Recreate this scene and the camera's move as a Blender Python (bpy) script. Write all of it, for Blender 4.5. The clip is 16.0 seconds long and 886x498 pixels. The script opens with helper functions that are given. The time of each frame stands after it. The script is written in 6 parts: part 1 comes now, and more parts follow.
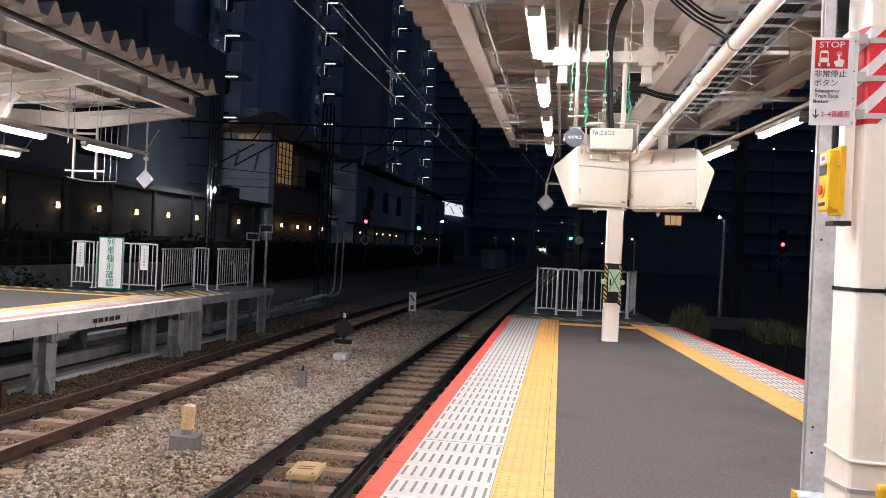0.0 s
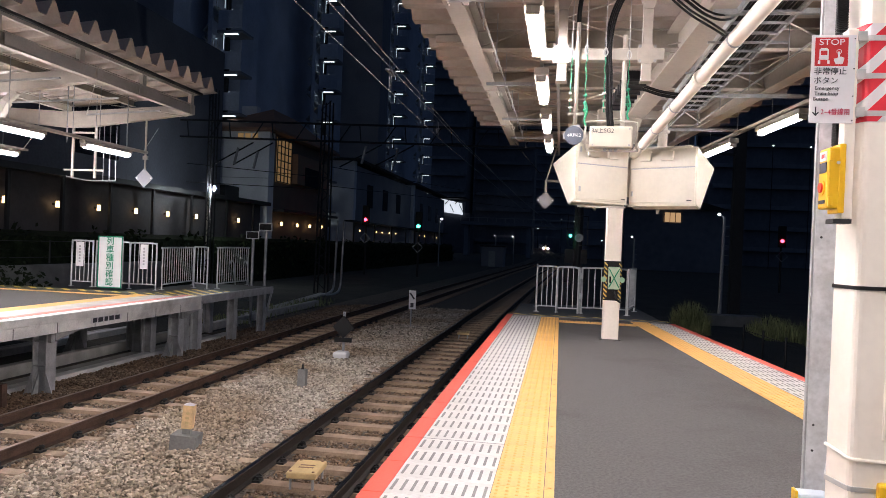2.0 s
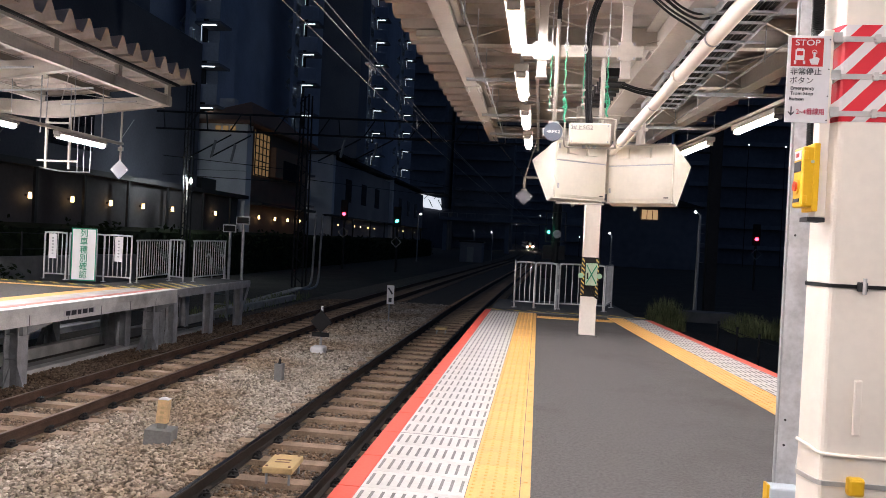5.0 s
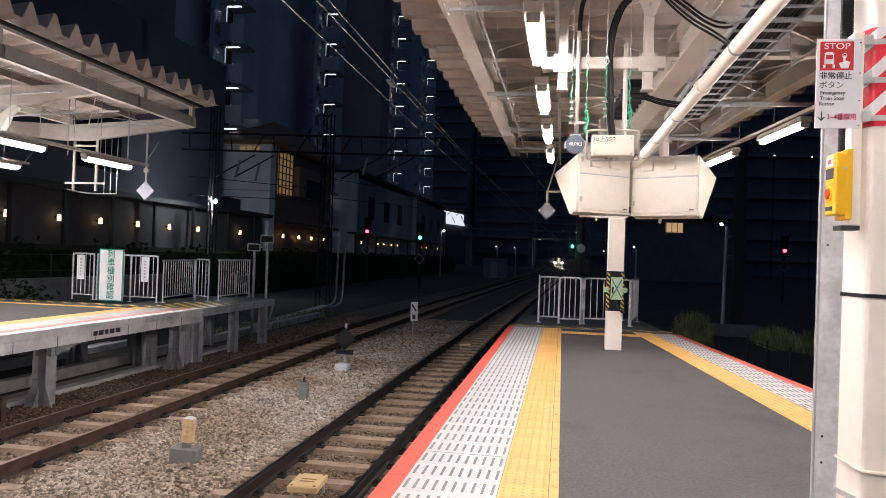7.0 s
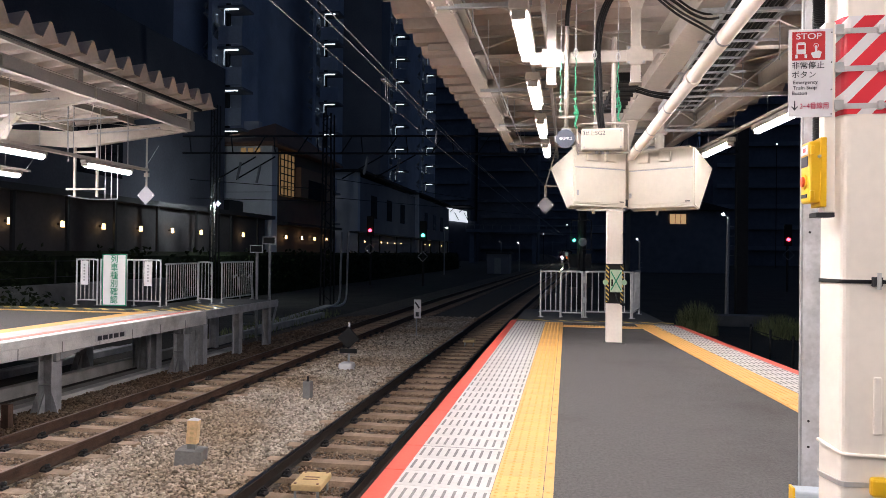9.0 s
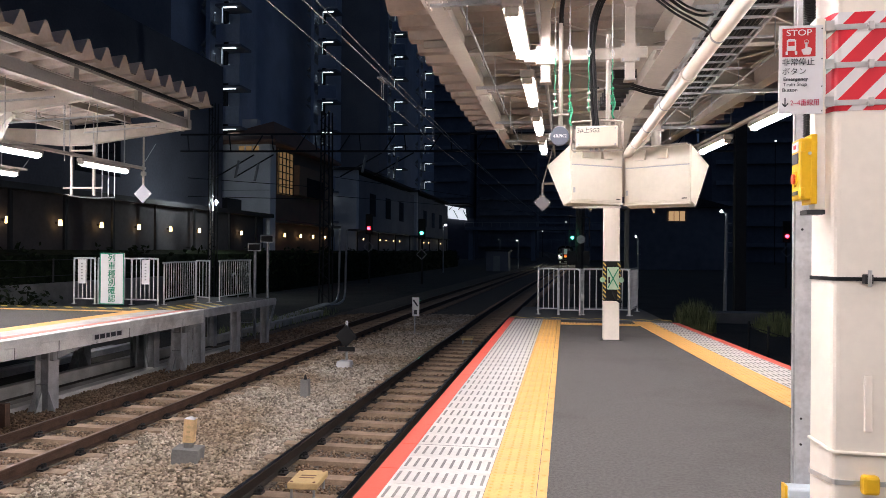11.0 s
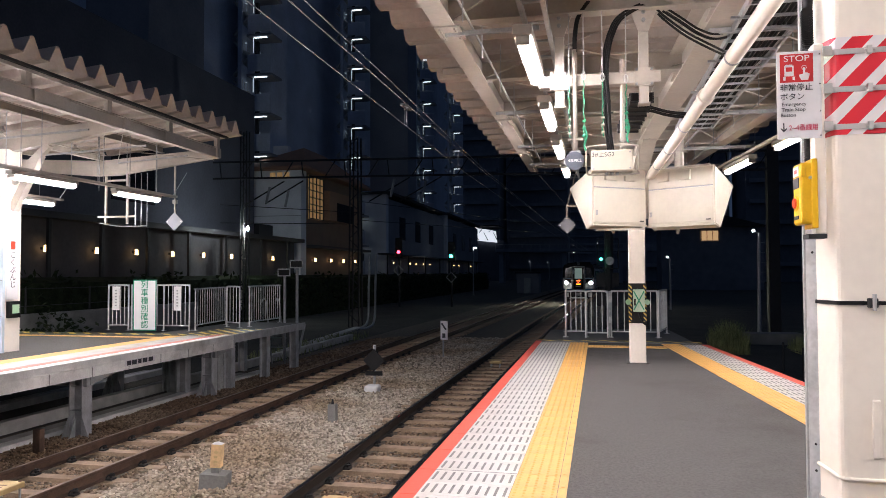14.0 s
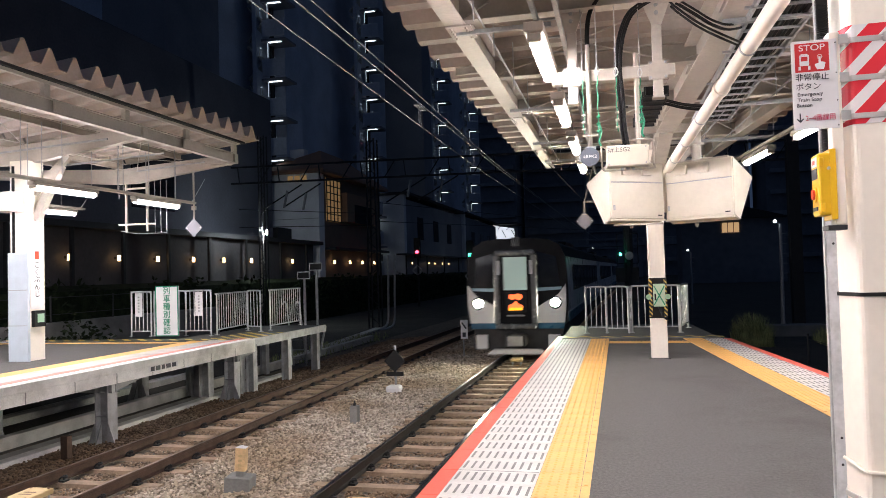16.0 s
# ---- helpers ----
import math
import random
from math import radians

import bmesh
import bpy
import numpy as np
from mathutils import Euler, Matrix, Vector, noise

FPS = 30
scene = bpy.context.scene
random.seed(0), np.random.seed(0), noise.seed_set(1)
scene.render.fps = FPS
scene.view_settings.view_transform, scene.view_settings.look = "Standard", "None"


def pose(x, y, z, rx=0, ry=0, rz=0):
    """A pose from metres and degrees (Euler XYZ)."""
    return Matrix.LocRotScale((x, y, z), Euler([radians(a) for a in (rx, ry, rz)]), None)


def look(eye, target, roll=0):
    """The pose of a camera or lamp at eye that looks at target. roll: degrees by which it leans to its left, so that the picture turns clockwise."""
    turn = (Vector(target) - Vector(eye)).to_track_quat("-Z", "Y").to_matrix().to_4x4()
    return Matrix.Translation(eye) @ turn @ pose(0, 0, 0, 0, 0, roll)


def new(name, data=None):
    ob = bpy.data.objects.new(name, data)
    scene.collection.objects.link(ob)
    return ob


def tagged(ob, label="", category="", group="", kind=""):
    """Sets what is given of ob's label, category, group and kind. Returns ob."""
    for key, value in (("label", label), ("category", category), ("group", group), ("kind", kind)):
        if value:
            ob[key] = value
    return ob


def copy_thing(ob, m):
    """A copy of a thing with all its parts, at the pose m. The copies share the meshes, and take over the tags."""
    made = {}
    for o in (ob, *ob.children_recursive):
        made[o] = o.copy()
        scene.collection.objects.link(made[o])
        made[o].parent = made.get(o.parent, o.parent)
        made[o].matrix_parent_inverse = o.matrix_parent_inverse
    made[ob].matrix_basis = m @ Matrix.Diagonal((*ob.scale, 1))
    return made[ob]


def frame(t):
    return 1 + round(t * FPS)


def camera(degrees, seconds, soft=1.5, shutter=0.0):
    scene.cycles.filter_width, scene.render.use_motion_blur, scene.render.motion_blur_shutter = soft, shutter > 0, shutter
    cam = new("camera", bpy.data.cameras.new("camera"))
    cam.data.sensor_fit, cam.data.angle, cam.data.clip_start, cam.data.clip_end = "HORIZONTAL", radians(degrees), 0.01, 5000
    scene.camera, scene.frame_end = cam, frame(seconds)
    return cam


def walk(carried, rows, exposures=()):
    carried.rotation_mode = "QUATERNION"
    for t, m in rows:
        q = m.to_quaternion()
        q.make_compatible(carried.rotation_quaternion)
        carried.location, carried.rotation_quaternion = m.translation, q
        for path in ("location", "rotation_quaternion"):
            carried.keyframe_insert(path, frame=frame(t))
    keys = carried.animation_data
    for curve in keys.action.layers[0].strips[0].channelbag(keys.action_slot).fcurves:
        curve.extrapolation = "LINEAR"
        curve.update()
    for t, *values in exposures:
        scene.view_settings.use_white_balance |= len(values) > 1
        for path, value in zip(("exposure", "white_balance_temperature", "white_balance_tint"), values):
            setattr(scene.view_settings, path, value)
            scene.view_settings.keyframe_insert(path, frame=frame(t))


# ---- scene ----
cam = camera(62.0, 16.0, soft=0.65, shutter=0.6)
PATH = [
    (0, (1.049, -0.134, 1.391), (0.733, 1.841, 1.384), 2.5),
    (0.5, (1.047, -0.135, 1.397), (0.731, 1.84, 1.39), 2.4),
    (1, (1.045, -0.136, 1.393), (0.729, 1.839, 1.386), 2.4),
    (1.5, (1.049, -0.128, 1.394), (0.733, 1.847, 1.386), 2.4),
    (2, (1.049, -0.128, 1.397), (0.734, 1.847, 1.384), 2.3),
    (2.5, (1.049, -0.127, 1.392), (0.736, 1.848, 1.377), 2.4),
    (3, (1.052, -0.128, 1.393), (0.745, 1.848, 1.373), 2.4),
    (3.5, (1.053, -0.126, 1.392), (0.766, 1.853, 1.365), 2.6),
    (4, (1.052, -0.131, 1.393), (0.798, 1.852, 1.353), 2.8),
    (6.5, (1.041, -0.097, 1.396), (0.75, 1.881, 1.411), 2.3),
    (7, (1.047, -0.078, 1.389), (0.726, 1.896, 1.407), 2.0),
    (7.5, (1.061, -0.075, 1.374), (0.719, 1.895, 1.387), 1.6),
    (8, (1.081, -0.136, 1.371), (0.734, 1.833, 1.363), 1.1),
    (8.5, (1.103, -0.139, 1.381), (0.76, 1.832, 1.383), 0.7),
    (9, (1.134, -0.117, 1.387), (0.802, 1.855, 1.397), 0.6),
    (11.5, (1.168, -0.101, 1.392), (0.837, 1.871, 1.395), 0.4),
    (12, (1.17, -0.135, 1.398), (0.827, 1.835, 1.409), 0.4),
    (12.5, (1.208, -0.156, 1.406), (0.844, 1.811, 1.432), 0.3),
    (13, (1.263, -0.135, 1.406), (0.881, 1.828, 1.449), 0.2),
    (13.5, (1.282, -0.122, 1.412), (0.883, 1.837, 1.468), 0.1),
    (14, (1.281, -0.131, 1.411), (0.869, 1.826, 1.476), -0.2),
    (14.5, (1.284, -0.135, 1.414), (0.863, 1.819, 1.483), -0.5),
    (15, (1.289, -0.125, 1.414), (0.858, 1.827, 1.483), -0.8),
    (15.5, (1.293, -0.125, 1.415), (0.85, 1.824, 1.482), -1.2),
    (16, (1.294, -0.122, 1.419), (0.833, 1.823, 1.482), -1.6),
]
walk(cam, [(t, look(eye, target, roll)) for t, eye, target, roll in PATH])

# ---- light and sky: night, lit by platform tubes ----
world = bpy.data.worlds.new("night_sky")
scene.world = world
world.use_nodes = True
wbg = world.node_tree.nodes["Background"]
wbg.inputs[0].default_value = (0.16, 0.26, 0.5, 1)
wbg.inputs[1].default_value = 0.12
TUBE = 142.0


# ---- materials ----
def mat(name, col, rough=0.6, metal=0.0, vary=0.12, scale=6.0, fine=60.0, bump=0.1, col2=None, stain=0.0, stain_scale=None, emit=None, strength=0.0, spec=0.5, dist=0.01):
    """Painted or raw surface: two scales of variation in colour, roughness and relief."""
    m = bpy.data.materials.new(name)
    m.use_nodes = True
    nt = m.node_tree
    b = nt.nodes["Principled BSDF"]
    b.inputs["Metallic"].default_value = metal
    b.inputs["Specular IOR Level"].default_value = spec
    tc = nt.nodes.new("ShaderNodeTexCoord")
    n1 = nt.nodes.new("ShaderNodeTexNoise")
    n1.inputs["Scale"].default_value = scale
    n1.inputs["Detail"].default_value = 5
    n2 = nt.nodes.new("ShaderNodeTexNoise")
    n2.inputs["Scale"].default_value = fine
    n2.inputs["Detail"].default_value = 3
    for n in (n1, n2):
        nt.links.new(tc.outputs["Object"], n.inputs["Vector"])
    mixf = nt.nodes.new("ShaderNodeMath")
    mixf.operation = "MULTIPLY_ADD"
    nt.links.new(n1.outputs[0], mixf.inputs[0])
    mixf.inputs[1].default_value = 0.65
    sc = nt.nodes.new("ShaderNodeMath")
    sc.operation = "MULTIPLY"
    nt.links.new(n2.outputs[0], sc.inputs[0])
    sc.inputs[1].default_value = 0.35
    nt.links.new(sc.outputs[0], mixf.inputs[2])
    ramp = nt.nodes.new("ShaderNodeValToRGB")
    lo = [c * (1 - vary) for c in col] if col2 is None else col2
    hi = [min(1, c * (1 + vary)) for c in col]
    ramp.color_ramp.elements[0].position, ramp.color_ramp.elements[1].position = 0.39, 0.61
    ramp.color_ramp.elements[0].color, ramp.color_ramp.elements[1].color = (*lo, 1), (*hi, 1)
    nt.links.new(mixf.outputs[0], ramp.inputs[0])
    out = ramp.outputs[0]
    oi = nt.nodes.new("ShaderNodeObjectInfo")
    hv = nt.nodes.new("ShaderNodeHueSaturation")
    mr = nt.nodes.new("ShaderNodeMapRange")
    mr.inputs[3].default_value, mr.inputs[4].default_value = 1 - vary * 0.4, 1 + vary * 0.4
    nt.links.new(oi.outputs["Random"], mr.inputs[0])
    nt.links.new(mr.outputs[0], hv.inputs["Value"])
    nt.links.new(out, hv.inputs["Color"])
    out = hv.outputs[0]
    if stain:
        n3 = nt.nodes.new("ShaderNodeTexNoise")
        n3.inputs["Scale"].default_value = stain_scale or scale * 0.3
        n3.inputs["Detail"].default_value = 8
        n3.inputs["Roughness"].default_value = 0.7
        nt.links.new(tc.outputs["Object"], n3.inputs["Vector"])
        r3 = nt.nodes.new("ShaderNodeValToRGB")
        r3.color_ramp.elements[0].position, r3.color_ramp.elements[1].position = 0.5, 0.72
        nt.links.new(n3.outputs[0], r3.inputs[0])
        mx = nt.nodes.new("ShaderNodeMixRGB")
        mx.blend_type = "MULTIPLY"
        ms = nt.nodes.new("ShaderNodeMath")
        ms.operation = "MULTIPLY"
        ms.inputs[1].default_value = stain
        nt.links.new(r3.outputs[0], ms.inputs[0])
        nt.links.new(ms.outputs[0], mx.inputs[0])
        nt.links.new(out, mx.inputs[1])
        mx.inputs[2].default_value = (0.45, 0.42, 0.38, 1)
        out = mx.outputs[0]
    nt.links.new(out, b.inputs["Base Color"])
    rr = nt.nodes.new("ShaderNodeMapRange")
    rr.inputs[3].default_value, rr.inputs[4].default_value = max(0.03, rough - 0.12), min(1, rough + 0.12)
    nt.links.new(n1.outputs[0], rr.inputs[0])
    nt.links.new(rr.outputs[0], b.inputs["Roughness"])
    if bump:
        bp = nt.nodes.new("ShaderNodeBump")
        bp.inputs["Strength"].default_value = bump
        bp.inputs["Distance"].default_value = dist
        nt.links.new(n2.outputs[0], bp.inputs["Height"])
        nt.links.new(bp.outputs[0], b.inputs["Normal"])
    if emit:
        b.inputs["Emission Color"].default_value = (*emit, 1)
        b.inputs["Emission Strength"].default_value = strength
    return m


def glow(name, col, strength):
    m = bpy.data.materials.new(name)
    m.use_nodes = True
    b = m.node_tree.nodes["Principled BSDF"]
    b.inputs["Base Color"].default_value = (*[min(0.8, c) for c in col], 1)
    b.inputs["Emission Color"].default_value = (*col, 1)
    b.inputs["Emission Strength"].default_value = strength
    return m


CREAM = mat("cream_paint", (0.89, 0.825, 0.735), 0.45, vary=0.04, scale=2, fine=25, bump=0.02, stain=0.1)
BOXC = mat("cream_cabinet_paint", (0.63, 0.585, 0.49), 0.4, vary=0.04, scale=3, fine=20, bump=0.02, stain=0.12)
STEELW = mat("white_steel_paint", (0.455, 0.415, 0.365), 0.45, vary=0.08, scale=3, fine=30, bump=0.03, stain=0.3)
SHEET = mat("roof_sheet", (0.41, 0.355, 0.315), 0.5, vary=0.1, scale=1.5, fine=20, bump=0.03, stain=0.35)
GALV = mat("galvanised_steel", (0.42, 0.43, 0.45), 0.42, metal=0.75, vary=0.15, scale=14, fine=60, bump=0.03)
GALVD = mat("dull_grey_steel", (0.36, 0.37, 0.38), 0.55, metal=0.1, vary=0.15, scale=8, fine=50, bump=0.05, stain=0.3)
FENCEM = mat("bright_galvanised_tube", (0.60, 0.61, 0.62), 0.38, metal=0.35, vary=0.12, scale=10, fine=60, bump=0.03)
LEGM = mat("pale_grey_steel", (0.50, 0.51, 0.53), 0.5, metal=0.1, vary=0.18, scale=6, fine=40, bump=0.05, stain=0.5)
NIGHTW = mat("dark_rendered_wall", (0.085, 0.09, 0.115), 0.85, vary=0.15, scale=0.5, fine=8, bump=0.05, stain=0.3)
CHROME = mat("stainless_band", (0.55, 0.55, 0.54), 0.4, metal=0.45, vary=0.05, bump=0.02)
BLACK = mat("black_rubber", (0.008, 0.008, 0.009), 0.55, vary=0.2, bump=0.05, spec=0.3)
DARK = mat("dark_steel", (0.03, 0.03, 0.033), 0.6, metal=0.3, vary=0.2, bump=0.05)
ASPH = mat("platform_asphalt", (0.080, 0.076, 0.074), 0.78, vary=0.34, scale=45, fine=170, bump=0.9, stain=0.8, stain_scale=0.45, dist=0.004)
CONC = mat("concrete", (0.48, 0.47, 0.45), 0.8, vary=0.18, scale=3, fine=60, bump=0.25, stain=0.5)
CONCD = mat("dark_concrete", (0.22, 0.22, 0.215), 0.85, vary=0.2, scale=2, fine=40, bump=0.3, stain=0.5)
YEL = mat("yellow_tactile_block", (0.80, 0.455, 0.135), 0.55, vary=0.09, scale=4, fine=60, bump=0.08, stain=0.2)
WHT = mat("white_platform_block", (0.61, 0.595, 0.585), 0.55, vary=0.1, scale=3, fine=50, bump=0.08, stain=0.75)
SLOT = mat("grey_inlay", (0.23, 0.23, 0.23), 0.8, vary=0.2, bump=0.15)
RED = mat("red_edge_block", (0.78, 0.125, 0.085), 0.55, vary=0.07, scale=4, fine=60, bump=0.1, stain=0.12)
PINK = mat("faded_red_edge", (0.62, 0.24, 0.20), 0.65, vary=0.12, scale=3, bump=0.1, stain=0.3)
SLEEP = mat("sleeper_concrete", (0.38, 0.275, 0.195), 0.85, vary=0.25, scale=5, fine=70, bump=0.4, stain=0.5)
RUST = mat("rusty_rail_side", (0.115, 0.07, 0.05), 0.75, metal=0.2, vary=0.3, scale=5, fine=60, bump=0.25)
RAILD = mat("dark_rail_side", (0.035, 0.028, 0.024), 0.6, metal=0.4, vary=0.3, scale=5, fine=60, bump=0.2)
RAILT = mat("worn_rail_head", (0.5, 0.48, 0.45), 0.2, metal=1.0, vary=0.1, scale=3, bump=0.02)
RAILR = mat("brown_rail_head", (0.22, 0.14, 0.10), 0.33, metal=0.8, vary=0.2, scale=4, bump=0.08)
SOIL = mat("dark_ground", (0.045, 0.042, 0.036), 0.95, vary=0.35, scale=0.6, fine=18, bump=0.6, dist=0.05)
BEDM = mat("ballast_bed", (0.13, 0.105, 0.085), 0.95, vary=0.45, scale=14, fine=30, bump=0.9, dist=0.06)
YBOX = mat("yellow_plastic", (0.86, 0.50, 0.02), 0.35, vary=0.04, bump=0.02, stain=0.1)
REDP = mat("red_print", (0.55, 0.03, 0.035), 0.4, vary=0.05, bump=0.0)
REDB = mat("red_button", (0.75, 0.07, 0.03), 0.3, vary=0.05, bump=0.0)
SIGNW = mat("white_sign_face", (0.74, 0.73, 0.75), 0.4, vary=0.02, bump=0.0, stain=0.06)
INK = mat("dark_print", (0.035, 0.035, 0.05), 0.5, vary=0.1, bump=0.0)
PINKINK = mat("magenta_print", (0.55, 0.05, 0.12), 0.5, vary=0.1, bump=0.0)
GREEN = mat("green_print", (0.008, 0.24, 0.13), 0.5, vary=0.05, bump=0.0)
GPANEL = mat("pale_green_panel", (0.33, 0.52, 0.35), 0.45, vary=0.06, bump=0.02)
ROPEG = mat("green_rope", (0.02, 0.24, 0.125), 0.6, vary=0.15, bump=0.1)
BLUEG = mat("slate_blue_disc", (0.075, 0.09, 0.12), 0.4, vary=0.08, bump=0.02)
PALEB = mat("pale_blue_panel", (0.55, 0.62, 0.70), 0.45, vary=0.05, bump=0.02)
DIA = mat("grey_diamond_plate", (0.27, 0.27, 0.30), 0.5, vary=0.04, bump=0.02)
TIN = mat("cream_plate", (0.62, 0.45, 0.22), 0.6, vary=0.1, scale=8, bump=0.05, stain=0.25)
WOOD = mat("yellowed_marker_post", (0.72, 0.5, 0.27), 0.65, vary=0.15, scale=10, bump=0.1, stain=0.3)
# Pale tone raised to stand in for town light on the end walls.
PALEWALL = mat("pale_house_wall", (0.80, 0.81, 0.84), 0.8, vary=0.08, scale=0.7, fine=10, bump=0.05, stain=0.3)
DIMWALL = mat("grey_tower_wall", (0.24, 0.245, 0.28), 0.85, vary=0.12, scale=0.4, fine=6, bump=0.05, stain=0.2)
DIMWALL2 = mat("slate_tower_wall", (0.50, 0.55, 0.66), 0.85, vary=0.12, scale=0.4, fine=6, bump=0.05)
BROWNR = mat("brown_roof", (0.24, 0.13, 0.09), 0.75, vary=0.15, scale=2, fine=14, bump=0.1)
LEAF = mat("weed_leaves", (0.26, 0.29, 0.13), 0.7, vary=0.4, scale=3, fine=20, bump=0.05, col2=(0.11, 0.13, 0.05))
DECK = mat("dark_deck_plate", (0.12, 0.12, 0.12), 0.6, metal=0.2, vary=0.2, scale=2, fine=50, bump=0.2, stain=0.4)
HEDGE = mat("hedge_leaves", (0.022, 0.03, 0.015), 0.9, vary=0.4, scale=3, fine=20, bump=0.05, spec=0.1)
TRAINW = mat("train_white_paint", (0.72, 0.73, 0.74), 0.3, vary=0.04, scale=2, bump=0.0, stain=0.1)
TRAINB = mat("train_blue_stripe", (0.02, 0.10, 0.19), 0.3, vary=0.05, bump=0.0)
TRAING = mat("train_grey_front", (0.006, 0.007, 0.009), 0.35, vary=0.08, bump=0.01, spec=0.15)
GANGM = mat("dark_gangway_frame", (0.22, 0.225, 0.23), 0.25, metal=0.3, vary=0.1, bump=0.0)
GLASSD = mat("dark_glass", (0.012, 0.014, 0.018), 0.06, vary=0.1, bump=0.0, spec=0.9)
TUBEM = glow("tube_light", (1.0, 0.912, 0.915), TUBE)
TUBEC = glow("cool_tube_light", (1.0, 0.94, 0.96), TUBE * 0.98)
STAIRM = glow("stair_light", (0.80, 0.92, 1.0), 2.4)
WARMG = glow("warm_lamp", (1.0, 0.62, 0.28), 5.5)
WINW = glow("lit_window", (1.0, 0.58, 0.25), 0.15)
DOORG = glow("cab_door_glow", (0.55, 0.72, 0.66), 0.2)
HEADM = glow("headlight", (1.0, 0.97, 0.76), 1100.0)
LEDO = glow("orange_led", (1.0, 0.16, 0.04), 1.8)
LEDY = glow("amber_led", (1.0, 0.42, 0.02), 1.6)
REDL = glow("red_signal", (1.0, 0.03, 0.06), 14.0)
GREENL = glow("green_signal", (0.05, 1.0, 0.55), 14.0)
COOLM = glow("steady_cool_lamp", (0.85, 0.95, 1.0), 130.0)
COOLP = glow("cool_lamp", (0.85, 0.95, 1.0), 30.0)
COOLB = glow("bright_cool_lamp", (0.85, 0.95, 1.0), 700.0)
FARB = glow("bright_far_hoarding", (0.85, 0.9, 1.0), 0.9)
FARL = glow("far_street_light", (0.85, 0.93, 1.0), 4.0)
TAIL = glow("small_green_led", (0.1, 0.8, 0.3), 0.8)


def stripes(name, a, b, period, slant, axis=0, other=2):
    """Diagonal tape stripes along one axis and z, in two colours."""
    m = mat(name, a, 0.4, vary=0.05, bump=0.02)
    nt = m.node_tree
    bs = nt.nodes["Principled BSDF"]
    tc = nt.nodes.new("ShaderNodeTexCoord")
    sp = nt.nodes.new("ShaderNodeSeparateXYZ")
    nt.links.new(tc.outputs["Object"], sp.inputs[0])
    mu = nt.nodes.new("ShaderNodeMath")
    mu.operation = "MULTIPLY_ADD"
    nt.links.new(sp.outputs[axis], mu.inputs[0])
    mu.inputs[1].default_value = slant
    nt.links.new(sp.outputs[other], mu.inputs[2])
    dv = nt.nodes.new("ShaderNodeMath")
    dv.operation = "DIVIDE"
    dv.inputs[1].default_value = period
    nt.links.new(mu.outputs[0], dv.inputs[0])
    fr = nt.nodes.new("ShaderNodeMath")
    fr.operation = "FRACT"
    nt.links.new(dv.outputs[0], fr.inputs[0])
    gt = nt.nodes.new("ShaderNodeMath")
    gt.operation = "GREATER_THAN"
    gt.inputs[1].default_value = 0.42
    nt.links.new(fr.outputs[0], gt.inputs[0])
    mx = nt.nodes.new("ShaderNodeMixRGB")
    nt.links.new(gt.outputs[0], mx.inputs[0])
    mx.inputs[1].default_value, mx.inputs[2].default_value = (*b, 1), (*a, 1)
    nt.links.new(mx.outputs[0], bs.inputs["Base Color"])
    return m


TAPE = stripes("red_white_tape", (0.70, 0.02, 0.04), (0.78, 0.76, 0.76), 0.130, -1.05)
HAZY = stripes("black_yellow_tape", (0.02, 0.02, 0.02), (0.62, 0.42, 0.1), 0.07, 1.0)
HAZG = stripes("black_yellow_floor_tape", (0.025, 0.025, 0.022), (0.74, 0.55, 0.09), 0.42, 1.0, 0, 1)


# ---- mesh helpers ----
def part(name, bm, material, parent=None, label="", smooth=False):
    me = bpy.data.meshes.new(name)
    bm.normal_update()
    bm.to_mesh(me)
    bm.free()
    me.materials.append(material)
    if smooth:
        me.polygons.foreach_set("use_smooth", [True] * len(me.polygons))
    ob = new(name, me)
    if parent:
        ob.parent = parent
    if label:
        ob["label"] = label
    return ob


def thing(name, label, category, group="", m=None, kind=""):
    e = new(name)
    e.empty_display_size = 0.1
    if m is not None:
        e.matrix_basis = m
    return tagged(e, label, category, group, kind)


def box(bm, x0, x1, y0, y1, z0, z1, m=None, bevel=0.0):
    vs = [bm.verts.new((x, y, z)) for x in (x0, x1) for y in (y0, y1) for z in (z0, z1)]
    if m is not None:
        for v in vs:
            v.co = m @ v.co
    fs = [bm.faces.new([vs[i] for i in q]) for q in ((0, 1, 3, 2), (4, 6, 7, 5), (0, 4, 5, 1), (2, 3, 7, 6), (0, 2, 6, 4), (1, 5, 7, 3))]
    if bevel:
        bmesh.ops.bevel(bm, geom=list({e for f in fs for e in f.edges}), offset=bevel, segments=2, affect="EDGES", profile=0.5)
    return bm


def B(x0, x1, y0, y1, z0, z1, m=None, bevel=0.0):
    return box(bmesh.new(), x0, x1, y0, y1, z0, z1, m, bevel)


def rod(bm, a, b, r, seg=10, r2=None):
    a, b = Vector(a), Vector(b)
    d = b - a
    m = Matrix.Translation((a + b) / 2) @ d.to_track_quat("Z", "Y").to_matrix().to_4x4()
    bmesh.ops.create_cone(bm, cap_ends=True, segments=seg, radius1=r, radius2=r if r2 is None else r2, depth=d.length, matrix=m)
    return bm


